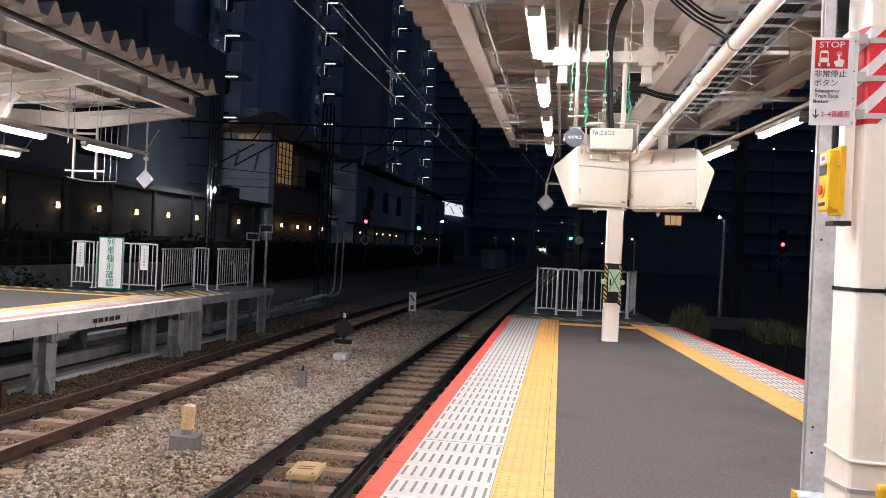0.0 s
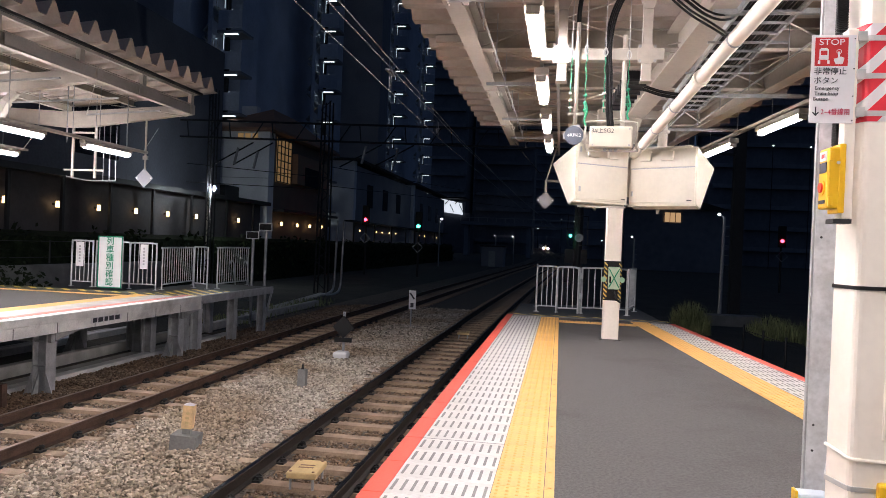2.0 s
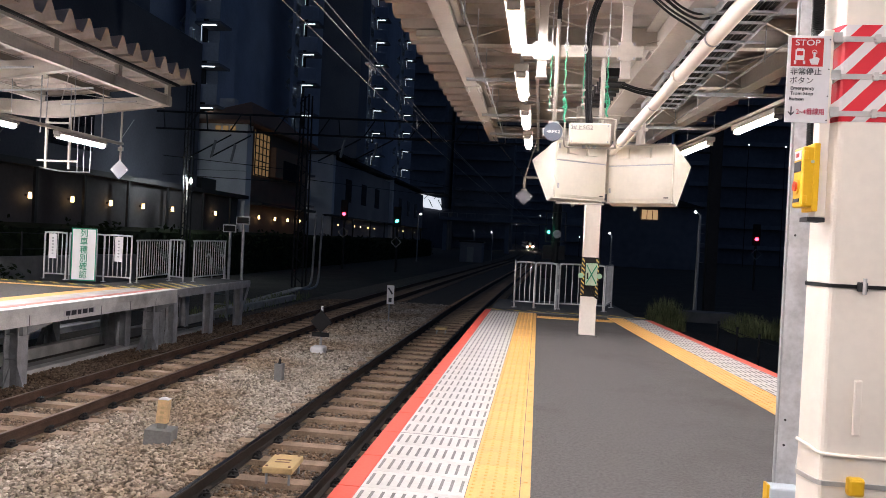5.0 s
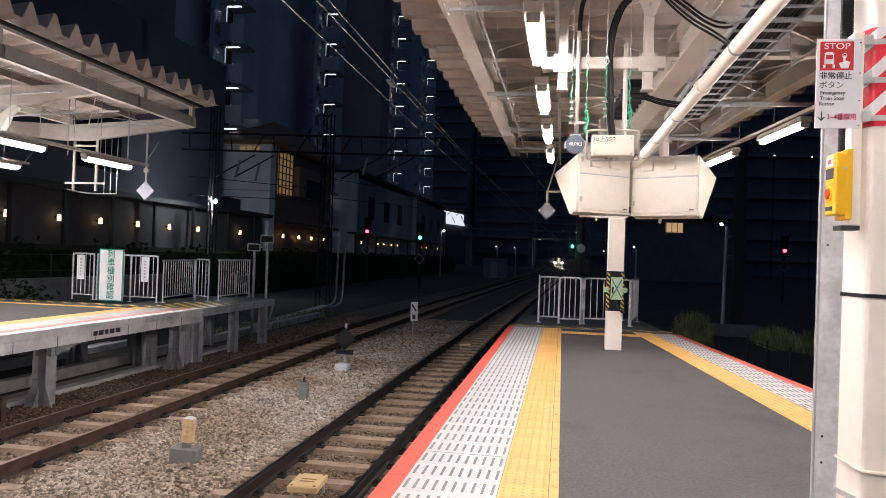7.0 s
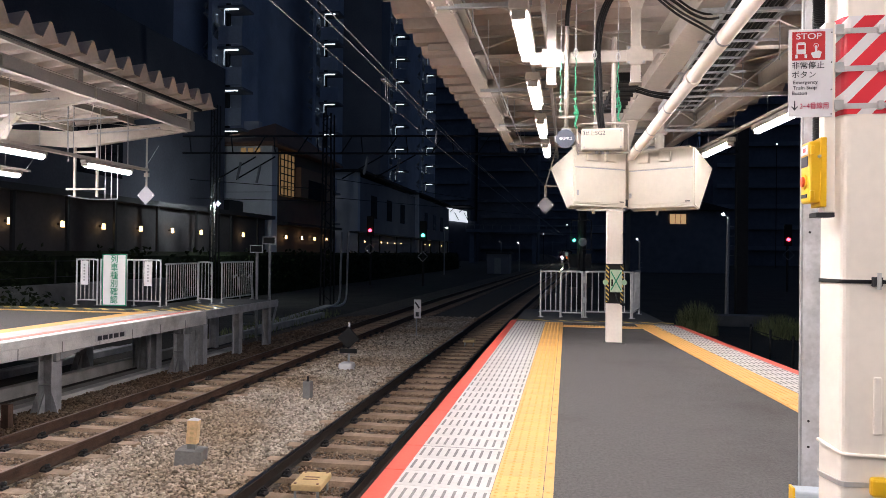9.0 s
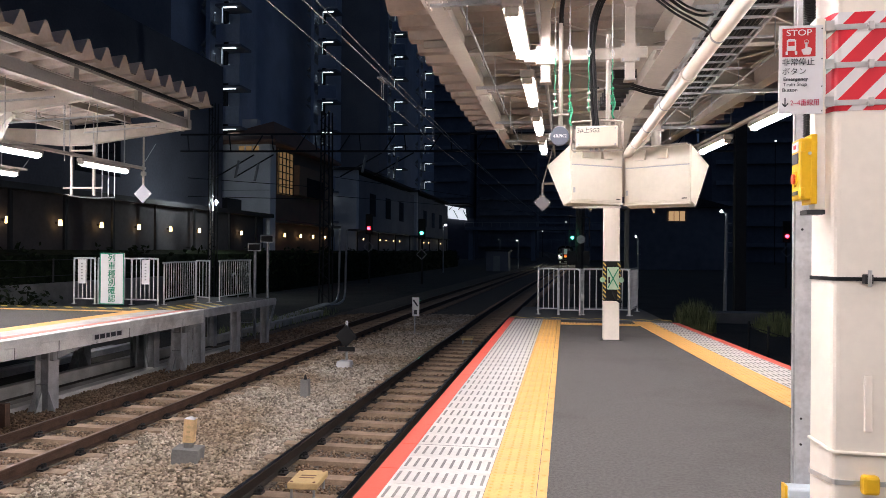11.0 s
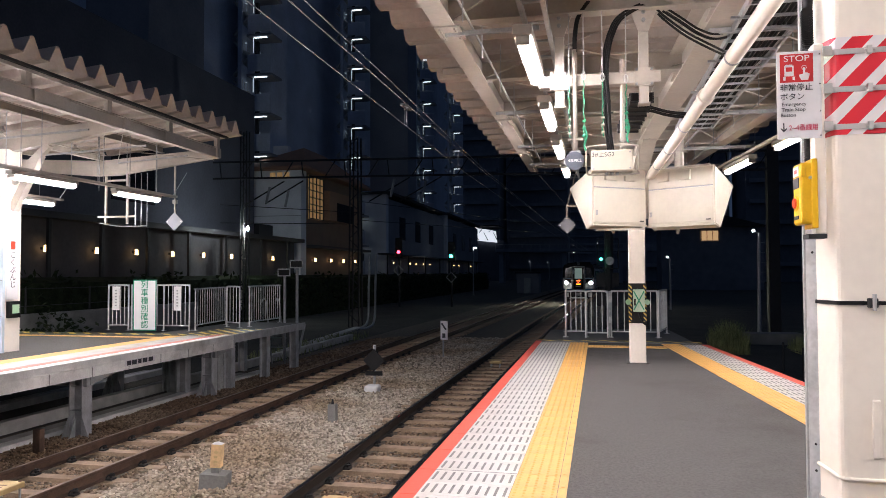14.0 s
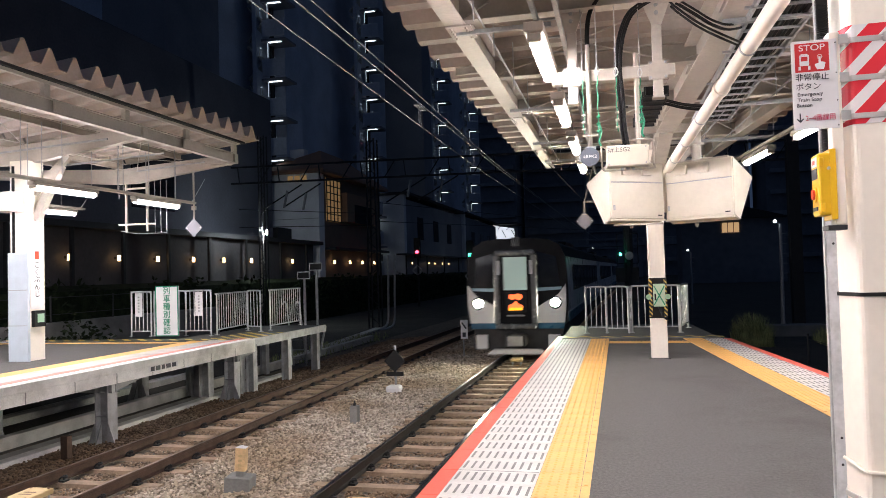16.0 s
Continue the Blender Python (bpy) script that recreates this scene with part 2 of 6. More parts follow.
def bar(bm, a, b, w, h):
    """A square bar from a to b, w wide and h high."""
    a, b = Vector(a), Vector(b)
    d = (b - a)
    up = Vector((0, 0, 1)) if abs(d.normalized().z) < 0.95 else Vector((0, 1, 0))
    s = d.cross(up).normalized() * w / 2
    u = s.cross(d).normalized() * h / 2
    vs = [bm.verts.new(p + i * s + j * u) for p in (a, b) for i, j in ((-1, -1), (1, -1), (1, 1), (-1, 1))]
    for q in ((0, 1, 2, 3), (7, 6, 5, 4), (0, 4, 5, 1), (1, 5, 6, 2), (2, 6, 7, 3), (3, 7, 4, 0)):
        bm.faces.new([vs[i] for i in q])
    return bm


def hbeam(bm, a, b, w, h, t=0.012):
    """An H section along a line, with real flanges and web."""
    a, b = Vector(a), Vector(b)
    d = (b - a).normalized()
    up = Vector((0, 0, 1)) if abs(d.z) < 0.95 else Vector((0, 1, 0))
    s = d.cross(up).normalized()
    u = s.cross(d).normalized()
    bar(bm, a + u * (h / 2 - t / 2), b + u * (h / 2 - t / 2), w, t)
    bar(bm, a - u * (h / 2 - t / 2), b - u * (h / 2 - t / 2), w, t)
    bar(bm, a, b, t, h - 2 * t)
    return bm


def tube(bm, pts, r, seg=8, steps=6):
    """A round tube through points, smoothed."""
    P = [Vector(p) for p in pts]
    if len(P) > 2 and steps > 1:
        Q = []
        for i in range(len(P) - 1):
            p0, p1, p2, p3 = P[max(i - 1, 0)], P[i], P[i + 1], P[min(i + 2, len(P) - 1)]
            for k in range(steps):
                t = k / steps
                Q.append(0.5 * ((2 * p1) + (p2 - p0) * t + (2 * p0 - 5 * p1 + 4 * p2 - p3) * t * t + (3 * p1 - p0 - 3 * p2 + p3) * t ** 3))
        Q.append(P[-1])
        P = Q
    ring0 = None
    prev = None
    for i, p in enumerate(P):
        d = (P[min(i + 1, len(P) - 1)] - P[max(i - 1, 0)]).normalized()
        if prev is None:
            s = d.orthogonal().normalized()
        else:
            s = (prev - d * prev.dot(d)).normalized()
        prev = s
        u = d.cross(s)
        ring = [bm.verts.new(p + r * (math.cos(2 * math.pi * k / seg) * s + math.sin(2 * math.pi * k / seg) * u)) for k in range(seg)]
        if ring0:
            for k in range(seg):
                bm.faces.new((ring0[k], ring0[(k + 1) % seg], ring[(k + 1) % seg], ring[k]))
        ring0 = ring
    return bm


def prism(bm, pts, axis, c0, c1):
    """A polygon in the plane across the axis (0 x, 1 y, 2 z), drawn out from c0 to c1."""
    def at(p, c):
        q = list(p)
        q.insert(axis, c)
        return q
    a = [bm.verts.new(at(p, c0)) for p in pts]
    b = [bm.verts.new(at(p, c1)) for p in pts]
    n = len(pts)
    bm.faces.new(a)
    bm.faces.new(b[::-1])
    for i in range(n):
        bm.faces.new((a[i], b[i], b[(i + 1) % n], a[(i + 1) % n]))
    bmesh.ops.recalc_face_normals(bm, faces=bm.faces[:])
    return bm


def lettering(text, size, m, material, parent, squash=1.0, bold=0.0):
    """Words as a thin mesh, centred on the pose m, which looks along its +z."""
    cu = bpy.data.curves.new("lettering", "FONT")
    cu.body, cu.size, cu.align_x, cu.align_y, cu.extrude = text, size, "CENTER", "CENTER", 0.0008
    cu.offset = bold
    tmp = bpy.data.objects.new("lettering_tmp", cu)
    scene.collection.objects.link(tmp)
    bpy.context.view_layer.update()
    me = bpy.data.meshes.new_from_object(tmp.evaluated_get(bpy.context.evaluated_depsgraph_get()))
    bpy.data.objects.remove(tmp)
    me.transform(m @ Matrix.Diagonal((squash, 1, 1, 1)))
    me.materials.clear()
    me.materials.append(material)
    ob = new("lettering", me)
    ob.parent = parent
    return ob


FACE_S = pose(0, 0, 0, 90, 0, 0)      # a sheet upright, seen from the south


# ---- the run of the line ----
KY = [-60, 0, 20, 31, 46, 58, 70, 82, 95, 107, 131, 192, 216, 252, 311, 408, 600]
KX = [-1.63, -1.63, -1.62, -1.48, -1.13, -0.81, -0.5, -0.2, 0.19, 0.55, 1.05, 1.0, 0.45, -0.6, -3.5, -9.05, -23]
_gy = np.arange(-60, 600.5, 1.0)
_gx = np.interp(_gy, KY, KX)
for _ in range(3):
    _gx = np.convolve(np.pad(_gx, 5, mode="edge"), np.ones(11) / 11, mode="valid")


def line_x(y, off=0.0):
    return float(np.interp(y, _gy, _gx)) + off


def line_z(y):
    return float(np.interp(y, [0, 200, 252, 311, 408, 600], [0, 0, 0.1, 0.35, 1.5, 4.0]))


# ---- ground ----
bm = bmesh.new()
box(bm, -1500, 1500, -1500, 3000, -2.2, -1.42)
tagged(part("ground", bm, SOIL), "dark bare ground reaching to the horizon", "ground", kind="structure")
bm = bmesh.new()
ys = list(np.arange(-12, 60, 2.0)) + list(np.arange(60, 480, 8.0))
rows = []
for y in ys:
    c = line_x(y)
    rows.append([bm.verts.new((x, y, z + line_z(y))) for x, z in ((c - 8.3, -1.47), (c - 6.2, -1.37), (c - 5.3, -1.31), (c - 2.0, -1.31), (c + 1.1, -1.31), (c + 1.6, -1.36), (c + 3.5, -1.47))])
for a, b in zip(rows, rows[1:]):
    for i in range(len(a) - 1):
        bm.faces.new((a[i], a[i + 1], b[i + 1], b[i]))
tagged(part("ballast_bed", bm, BEDM), "grey-brown crushed stone bed under the tracks", "ballast", kind="structure")


# ---- tracks ----
RAILP = [(-0.062, 0), (0.062, 0), (0.062, 0.012), (0.012, 0.03), (0.01, 0.105), (0.032, 0.118), (0.032, 0.146), (0.026, 0.153), (-0.026, 0.153), (-0.032, 0.146), (-0.032, 0.118), (-0.01, 0.105), (-0.012, 0.03), (-0.062, 0.012)]


def rail_run(off, y0, y1, ztop, side, head, parent):
    ys = list(np.arange(y0, 60, 1.5)) + list(np.arange(60, y1, 5.0))
    bm = bmesh.new()
    prev = None
    for y in ys:
        c = line_x(y, off)
        ring = [bm.verts.new((c + px, y, ztop - 0.153 + pz + line_z(y))) for px, pz in RAILP]
        if prev:
            for i in range(len(ring)):
                bm.faces.new((prev[i], prev[(i + 1) % len(ring)], ring[(i + 1) % len(ring)], ring[i])).smooth = False
        prev = ring
    bmesh.ops.recalc_face_normals(bm, faces=bm.faces[:])
    ob = part("rail", bm, side, parent)
    hb = bmesh.new()
    prev = None
    for y in ys:
        c = line_x(y, off)
        ring = [hb.verts.new((c + px, y, ztop + 0.0025 + line_z(y))) for px in (-0.024, 0.024)]
        if prev:
            hb.faces.new((prev[0], prev[1], ring[1], ring[0]))
        prev = ring
    part("running_surface", hb, head, ob)
    return ob


def sleeper_mesh(name, material):
    bm = bmesh.new()
    prism(bm, [(-0.12, -0.17), (0.12, -0.17), (0.09, 0.0), (-0.09, 0.0)], 0, -1.0, 1.0)
    for v in bm.verts:
        if v.co.z > -0.01 and abs(v.co.x) < 0.3:
            v.co.z -= 0.02
    me = bpy.data.meshes.new(name)
    bm.to_mesh(me)
    bm.free()
    me.materials.append(material)
    return me


def clip_mesh():
    bm = bmesh.new()
    box(bm, -0.045, 0.045, -0.055, 0.055, -0.01, 0.025)
    tube(bm, [(-0.04, -0.04, 0.03), (0.0, -0.045, 0.07), (0.045, 0.0, 0.055), (0.0, 0.045, 0.07), (-0.04, 0.04, 0.03)], 0.012, 5, 3)
    rod(bm, (0, 0, 0), (0, 0, 0.085), 0.014, 6)
    me = bpy.data.meshes.new("clip")
    bm.to_mesh(me)
    bm.free()
    me.materials.append(DARK)
    return me


SLM, CLM = sleeper_mesh("sleeper", SLEEP), clip_mesh()


def track(name, off, y0, ztop, side, head, first, label, spacing=0.69):
    t = thing(name, label, "railway track", kind="structure")
    for s in (-1, 1):
        rail_run(off + s * 0.566, y0, 480, ztop, side, head, t)
    n = 0
    y = first
    while y < 110:
        sl = new("sleeper", SLM)
        sl.parent = t
        sl.matrix_basis = pose(line_x(y, off) + random.uniform(-0.02, 0.02), y + random.uniform(-0.015, 0.015), ztop - 0.153, 0, 0, random.uniform(-0.5, 0.5))
        if 4 < y < 24:
            for s in (-1, 1):
                for q in (-1, 1):
                    c = new("clip", CLM)
                    c.parent = t
                    c.matrix_basis = pose(line_x(y, off) + s * 0.566 + q * 0.105, y, ztop - 0.155, 0, 0, 0 if q > 0 else 180)
        y += spacing
    return t


track("track_1", 0.0, -12, -1.1, RAILD, RAILT, -4.98, "used track with dark rails and brown concrete sleepers")
track("track_2", -3.98, -12, -1.1, RUST, RAILR, -4.68, "rust-brown rails on weathered concrete sleepers")


def stones():
    """Loose crushed stone, joined; each a dented low stone."""
    rng = np.random.default_rng(5)
    t = (1 + 5 ** 0.5) / 2
    V = np.array([(-1, t, 0), (1, t, 0), (-1, -t, 0), (1, -t, 0), (0, -1, t), (0, 1, t), (0, -1, -t), (0, 1, -t), (t, 0, -1), (t, 0, 1), (-t, 0, -1), (-t, 0, 1)]) / 1.9
    F = np.array([(0, 11, 5), (0, 5, 1), (0, 1, 7), (0, 7, 10), (0, 10, 11), (1, 5, 9), (5, 11, 4), (11, 10, 2), (10, 7, 6), (7, 1, 8), (3, 9, 4), (3, 4, 2), (3, 2, 6), (3, 6, 8), (3, 8, 9), (4, 9, 5), (2, 4, 11), (6, 2, 10), (8, 6, 7), (9, 8, 1)])
    pts = []
    for y0, y1, dens in ((4.0, 9.0, 1250), (9.0, 14.0, 950), (14.0, 20.0, 520), (20.0, 30.0, 200)):
        n = int((y1 - y0) * 8.6 * dens)
        x = rng.uniform(-8.3, 0.15, n)
        y = rng.uniform(y0, y1, n)
        pts.append(np.c_[x, y])
    p = np.concatenate(pts)
    n = len(p)
    # lower between the rails and round the sleepers
    z = np.full(n, -1.272)
    z += rng.uniform(-0.02, 0.025, n)
    cx = np.array([line_x(v) for v in p[:, 1]])
    for off, first in ((0.0, 3.3), (-3.98, 3.6)):
        u = np.abs(p[:, 0] - cx - off)
        k = (p[:, 1] - first) / 0.69
        onsl = np.abs(k - np.round(k)) * 0.69 < 0.125
        z[(u < 1.03) & onsl] -= 0.5
        z[(u < 0.7) & ~onsl] -= 0.045
        z[np.abs(u - 0.566) < 0.1] -= 0.05
    out = p[:, 0] < -6.9
    z[out] -= (-6.9 - p[out, 0]) * 0.1
    keep = z > -1.5
    p, z = p[keep], z[keep]
    n = len(p)
    s = 0.011 + 0.0155 * rng.power(1.5, n)
    s *= 1 + 0.035 * np.maximum(p[:, 1] - 12, 0)
    s[rng.uniform(0, 1, n) > 0.97] *= 1.35
    sc = np.c_[s * rng.uniform(0.85, 1.6, n), s * rng.uniform(0.7, 1.1, n), s * rng.uniform(0.55, 0.9, n)]
    a = rng.uniform(0, 6.283, n)
    b = rng.uniform(-0.6, 0.6, n)
    vv = V[None] * (1 + rng.uniform(-0.5, 0.42, (n, 12, 1))) * sc[:, None]
    ca, sa, cb, sb = np.cos(a)[:, None], np.sin(a)[:, None], np.cos(b)[:, None], np.sin(b)[:, None]
    y1 = vv[..., 1] * cb - vv[..., 2] * sb
    z1 = vv[..., 1] * sb + vv[..., 2] * cb
    X = vv[..., 0] * ca - y1 * sa + p[:, :1]
    Y = vv[..., 0] * sa + y1 * ca + p[:, 1:]
    Z = z1 + z[:, None]
    co = np.stack([X, Y, Z], -1).reshape(-1, 3)
    fa = (F[None] + 12 * np.arange(n)[:, None, None]).reshape(-1, 3)
    me = bpy.data.meshes.new("ballast_stones")
    me.vertices.add(len(co))
    me.vertices.foreach_set("co", co.ravel())
    me.loops.add(len(fa) * 3)
    me.loops.foreach_set("vertex_index", fa.ravel().astype(np.int32))
    me.polygons.add(len(fa))
    me.polygons.foreach_set("loop_start", np.arange(0, len(fa) * 3, 3, dtype=np.int32))
    me.update(calc_edges=True)
    me.shade_flat()
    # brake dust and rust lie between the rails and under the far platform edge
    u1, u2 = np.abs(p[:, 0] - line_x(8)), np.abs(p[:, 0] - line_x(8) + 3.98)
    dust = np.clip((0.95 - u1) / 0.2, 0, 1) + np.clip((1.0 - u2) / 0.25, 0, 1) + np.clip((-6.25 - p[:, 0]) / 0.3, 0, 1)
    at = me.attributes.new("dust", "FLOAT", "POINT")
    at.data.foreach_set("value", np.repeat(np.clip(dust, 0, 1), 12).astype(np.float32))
    m = bpy.data.materials.new("crushed_stone")
    m.use_nodes = True
    nt = m.node_tree
    bs = nt.nodes["Principled BSDF"]
    bs.inputs["Roughness"].default_value = 0.9
    ge = nt.nodes.new("ShaderNodeNewGeometry")
    rp = nt.nodes.new("ShaderNodeValToRGB")
    el = rp.color_ramp.elements
    el[0].color, el[1].color = (0.22, 0.19, 0.155, 1), (0.80, 0.745, 0.66, 1)
    e = el.new(0.5)
    e.color = (0.54, 0.475, 0.405, 1)
    e = el.new(0.8)
    e.color = (0.66, 0.585, 0.49, 1)
    nt.links.new(ge.outputs["Random Per Island"], rp.inputs[0])
    tc = nt.nodes.new("ShaderNodeTexCoord")
    big = nt.nodes.new("ShaderNodeTexNoise")
    big.inputs["Scale"].default_value = 0.55
    big.inputs["Detail"].default_value = 4
    nt.links.new(tc.outputs["Object"], big.inputs["Vector"])
    br = nt.nodes.new("ShaderNodeValToRGB")
    br.color_ramp.elements[0].position, br.color_ramp.elements[1].position = 0.35, 0.65
    br.color_ramp.elements[0].color, br.color_ramp.elements[1].color = (0.72, 0.62, 0.52, 1), (1, 1, 1, 1)
    nt.links.new(big.outputs[0], br.inputs[0])
    mx = nt.nodes.new("ShaderNodeMixRGB")
    mx.blend_type = "MULTIPLY"
    mx.inputs[0].default_value = 1
    nt.links.new(rp.outputs[0], mx.inputs[1])
    nt.links.new(br.outputs[0], mx.inputs[2])
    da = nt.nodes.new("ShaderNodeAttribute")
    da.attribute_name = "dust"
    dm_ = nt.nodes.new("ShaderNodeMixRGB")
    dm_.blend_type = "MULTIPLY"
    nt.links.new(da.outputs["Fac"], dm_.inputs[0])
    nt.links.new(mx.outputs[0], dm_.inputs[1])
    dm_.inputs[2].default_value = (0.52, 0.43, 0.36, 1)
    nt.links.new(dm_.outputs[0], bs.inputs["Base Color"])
    me.materials.append(m)
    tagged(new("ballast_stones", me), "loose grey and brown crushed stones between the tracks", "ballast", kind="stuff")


stones()


# ---- near platform ----
def xr(y):
    return 3.96 - 0.1016 * (y - 8.84)


def quad_slab(name, p, z0, z1, material, parent=None):
    return part(name, prism(bmesh.new(), p, 2, z0, z1), material, parent)


YE = 15.25
plat = thing("platform_1", "island platform with dark asphalt and tactile paving", "platform", kind="structure")
quad_slab("body", [(0.02, -12), (xr(-12) - 0.02, -12), (xr(YE) - 0.02, YE), (0.02, YE)], -1.5, -0.04, CONC, plat)
quad_slab("surface", [(0.02, -12), (xr(-12) - 0.02, -12), (xr(YE) - 0.02, YE), (0.02, YE)], -0.04, 0.0, ASPH, plat)


def shared(name, bm, material):
    me = bpy.data.meshes.new(name)
    bm.to_mesh(me)
    bm.free()
    me.materials.append(material)
    return me


def dotted(w, l, n):
    bm = B(0.002, w - 0.002, 0.002, l - 0.002, 0.0, 0.006)
    for i in range(n):
        for j in range(5):
            bmesh.ops.create_cone(bm, cap_ends=True, segments=6, radius1=0.013, radius2=0.008, depth=0.006, matrix=Matrix.Translation((w * (i + 0.5) / n, l * (j + 0.5) / 5, 0.009)))
    return bm


def dashes(w, l, n, length=0.19, width=0.017):
    bm = bmesh.new()
    for i in range(n):
        x = w * (i + 0.5) / n
        box(bm, x - width / 2, x + width / 2, (l - length) / 2, (l + length) / 2, 0.005, 0.0082)
    return bm


ME_Y = shared("tactile_block", dotted(0.297, 0.3, 5), YEL)
ME_YL = shared("line_block", box(B(0.001, 0.058, 0.002, 0.298, 0.0, 0.006), 0.016, 0.042, 0.02, 0.28, 0.006, 0.011), YEL)
ME_W = shared("white_block", B(0.002, 0.581, 0.002, 0.298, 0.0, 0.006), WHT)
ME_WD = shared("inlay", dashes(0.583, 0.3, 10), SLOT)
ME_R = shared("red_block", B(0.0, 0.128, 0.0015, 0.5985, -0.09, 0.006, bevel=0.004), RED)
ME_W2 = shared("white_block_narrow", B(0.002, 0.47, 0.002, 0.298, 0.0, 0.006), WHT)
ME_WD2 = shared("inlay_narrow", dashes(0.47, 0.3, 8), SLOT)


def place(me, parent, x, y, z=0.0, name=None, m=None):
    ob = new(name or me.name, me)
    ob.parent = parent
    ob.matrix_basis = (m @ pose(x, y, z)) if m is not None else pose(x, y, z)
    return ob


for k in range(-20, 33):
    y = 5.07 + 0.3 * k
    g = 0.004 if k % 7 == 0 else 0.0
    place(ME_Y, plat, 0.713, y + g, 0, "tactile_block")
    place(ME_YL, plat, 1.011, y + g, 0, "line_block")
    w = place(ME_W, plat, 0.13, y + g, 0, "white_block")
    place(ME_WD, w, 0, 0, 0, "inlay")
    if k % 2 == 0:
        place(ME_R, plat, 0.0, y, 0, "red_block")
RM = pose(xr(0), 0, 0, 0, 0, math.degrees(math.atan(0.1016)))
RY = pose(3.761, 0, 0, 0, 0, math.degrees(math.atan(0.0863)))
for k in range(8, 50):
    y = 0.3 * k
    w = place(ME_W2, plat, -0.60, y, -0.0015, "white_block", RM)
    place(ME_WD2, w, 0, 0, 0, "inlay")
    place(ME_Y, plat, 0.058, y, 0, "tactile_block", RY)
    place(ME_YL, plat, 0.0, y, 0, "line_block", RY)
    if k % 2 == 0:
        place(ME_R, plat, -0.128, y, 0, "red_block", RM)
x = 1.075
while x < 2.4:
    place(ME_Y, plat, x, 14.16, 0, "tactile_block")
    x += 0.3
place(shared("line_block_long", B(1.075, 2.5, 0.0, 0.058, 0, 0.009), YEL), plat, 0, 14.09, 0, "line_block")
part("drain_joint", B(0.13, 0.71, 5.062, 5.072, 0.0, 0.0065), SLOT, plat)
part("end_strip", B(0.14, xr(15.1) - 0.14, 15.06, 15.24, 0.0, 0.005), mat("grey_end_plate", (0.2, 0.2, 0.2), 0.6, vary=0.15), plat)
part("hazard_tape", B(0.0, xr(15.4) - 0.02, 15.26, 15.55, -0.02, 0.003), HAZG, plat)

# staff walkway past the end of the paving
wk = thing("walkway_1", "grey steel staff walkway at the end of the platform", "walkway", kind="structure")
part("deck", prism(bmesh.new(), [(0.1, 15.56), (xr(15.5) - 0.1, 15.56), (2.95, 19.2), (0.1, 18.6)], 2, -0.09, -0.02), DECK, wk)
for x in (0.3, 1.6, 2.7):
    for y in (15.9, 18.2):
        part("post", hbeam(bmesh.new(), (x, y, -1.42), (x, y, -0.09), 0.15, 0.15), GALVD, wk)


# ---- railings ----
def barrier(w, h, n, label, m, r=0.021, mat_=FENCEM):
    f = thing("barrier_fence", label, "fence", "barrier fences", m)
    c = 0.08
    fr = bmesh.new()
    tube(fr, [(0, 0, 0), (0, 0, h - c), (c * 0.3, 0, h - c * 0.3), (c, 0, h), (w - c, 0, h), (w - c * 0.3, 0, h - c * 0.3), (w, 0, h - c), (w, 0, 0)], r, 8, 3)
    part("frame", fr, mat_, f, smooth=True)
    part("bottom_rail", rod(bmesh.new(), (0, 0, 0.13), (w, 0, 0.13), r * 0.8), mat_, f, smooth=True)
    me = shared("baluster", rod(bmesh.new(), (0, 0, 0.13), (0, 0, h), 0.0115, 6), mat_)
    for i in range(n):
        place(me, f, w * (i + 1) / (n + 1), 0, 0, "baluster")
    for s in (0, w):
        part("foot", B(s - 0.04, s + 0.04, -0.06, 0.06, 0, 0.01), mat_, f)
    return f


barrier(0.45, 1.02, 3, "narrow round-cornered galvanised barrier fence at the platform end", pose(0.56, 16.55, -0.02))
barrier(0.47, 1.04, 3, "round-cornered galvanised barrier fence hung on the gate post", pose(1.0, 16.45, -0.04))
barrier(0.98, 1.02, 6, "galvanised barrier fence section beside a gate latch", pose(1.55, 16.6, -0.02))
barrier(1.3, 1.02, 6, "galvanised barrier fence seen edge on along the walkway", pose(2.56, 16.6, -0.02, 0, 0, 78))
barrier(1.4, 1.02, 6, "galvanised barrier fence along the track side of the walkway", pose(0.56, 16.5, -0.02, 0, 0, 92))
lt = thing("gate_latch", "two grey steel latch plates joining barrier fences", "latch")
for z in (0.3, 0.75):
    part("plate", B(1.47, 1.57, 16.52, 16.58, z, z + 0.14, bevel=0.008), FENCEM, lt)
part("post", rod(bmesh.new(), (1.515, 16.56, -0.02), (1.515, 16.56, 1.0), 0.022), GALV, lt)

# ---- near canopy ----
CY = 14.0


def folded(bm, x0, x1, y0, y1, z0, z1f, pitch=0.5, amp=0.17, th=0.012):
    """Folded steel roof plate, its ribs across the platform."""
    prof = []
    y = y1
    while y > y0:
        for q, h in ((0.0, 0.0), (0.30, 0.0), (0.34, 0.02), (0.60, amp * 0.96), (0.64, amp), (0.70, amp), (0.74, amp * 0.96)):
            prof.append((y - q * pitch, h))
        y -= pitch
    top = None
    for yy, h in prof:
        vs = [bm.verts.new((x, yy, z + h + d)) for d in (0, th) for x, z in ((x0(yy), z0), (x1(yy), z1f))]
        if top:
            bm.faces.new((top[0], top[1], vs[1], vs[0]))
            bm.faces.new((top[2], vs[2], vs[3], top[3]))
            bm.faces.new((top[0], vs[0], vs[2], top[2]))
            bm.faces.new((top[1], top[3], vs[3], vs[1]))
        top = vs
    return bm


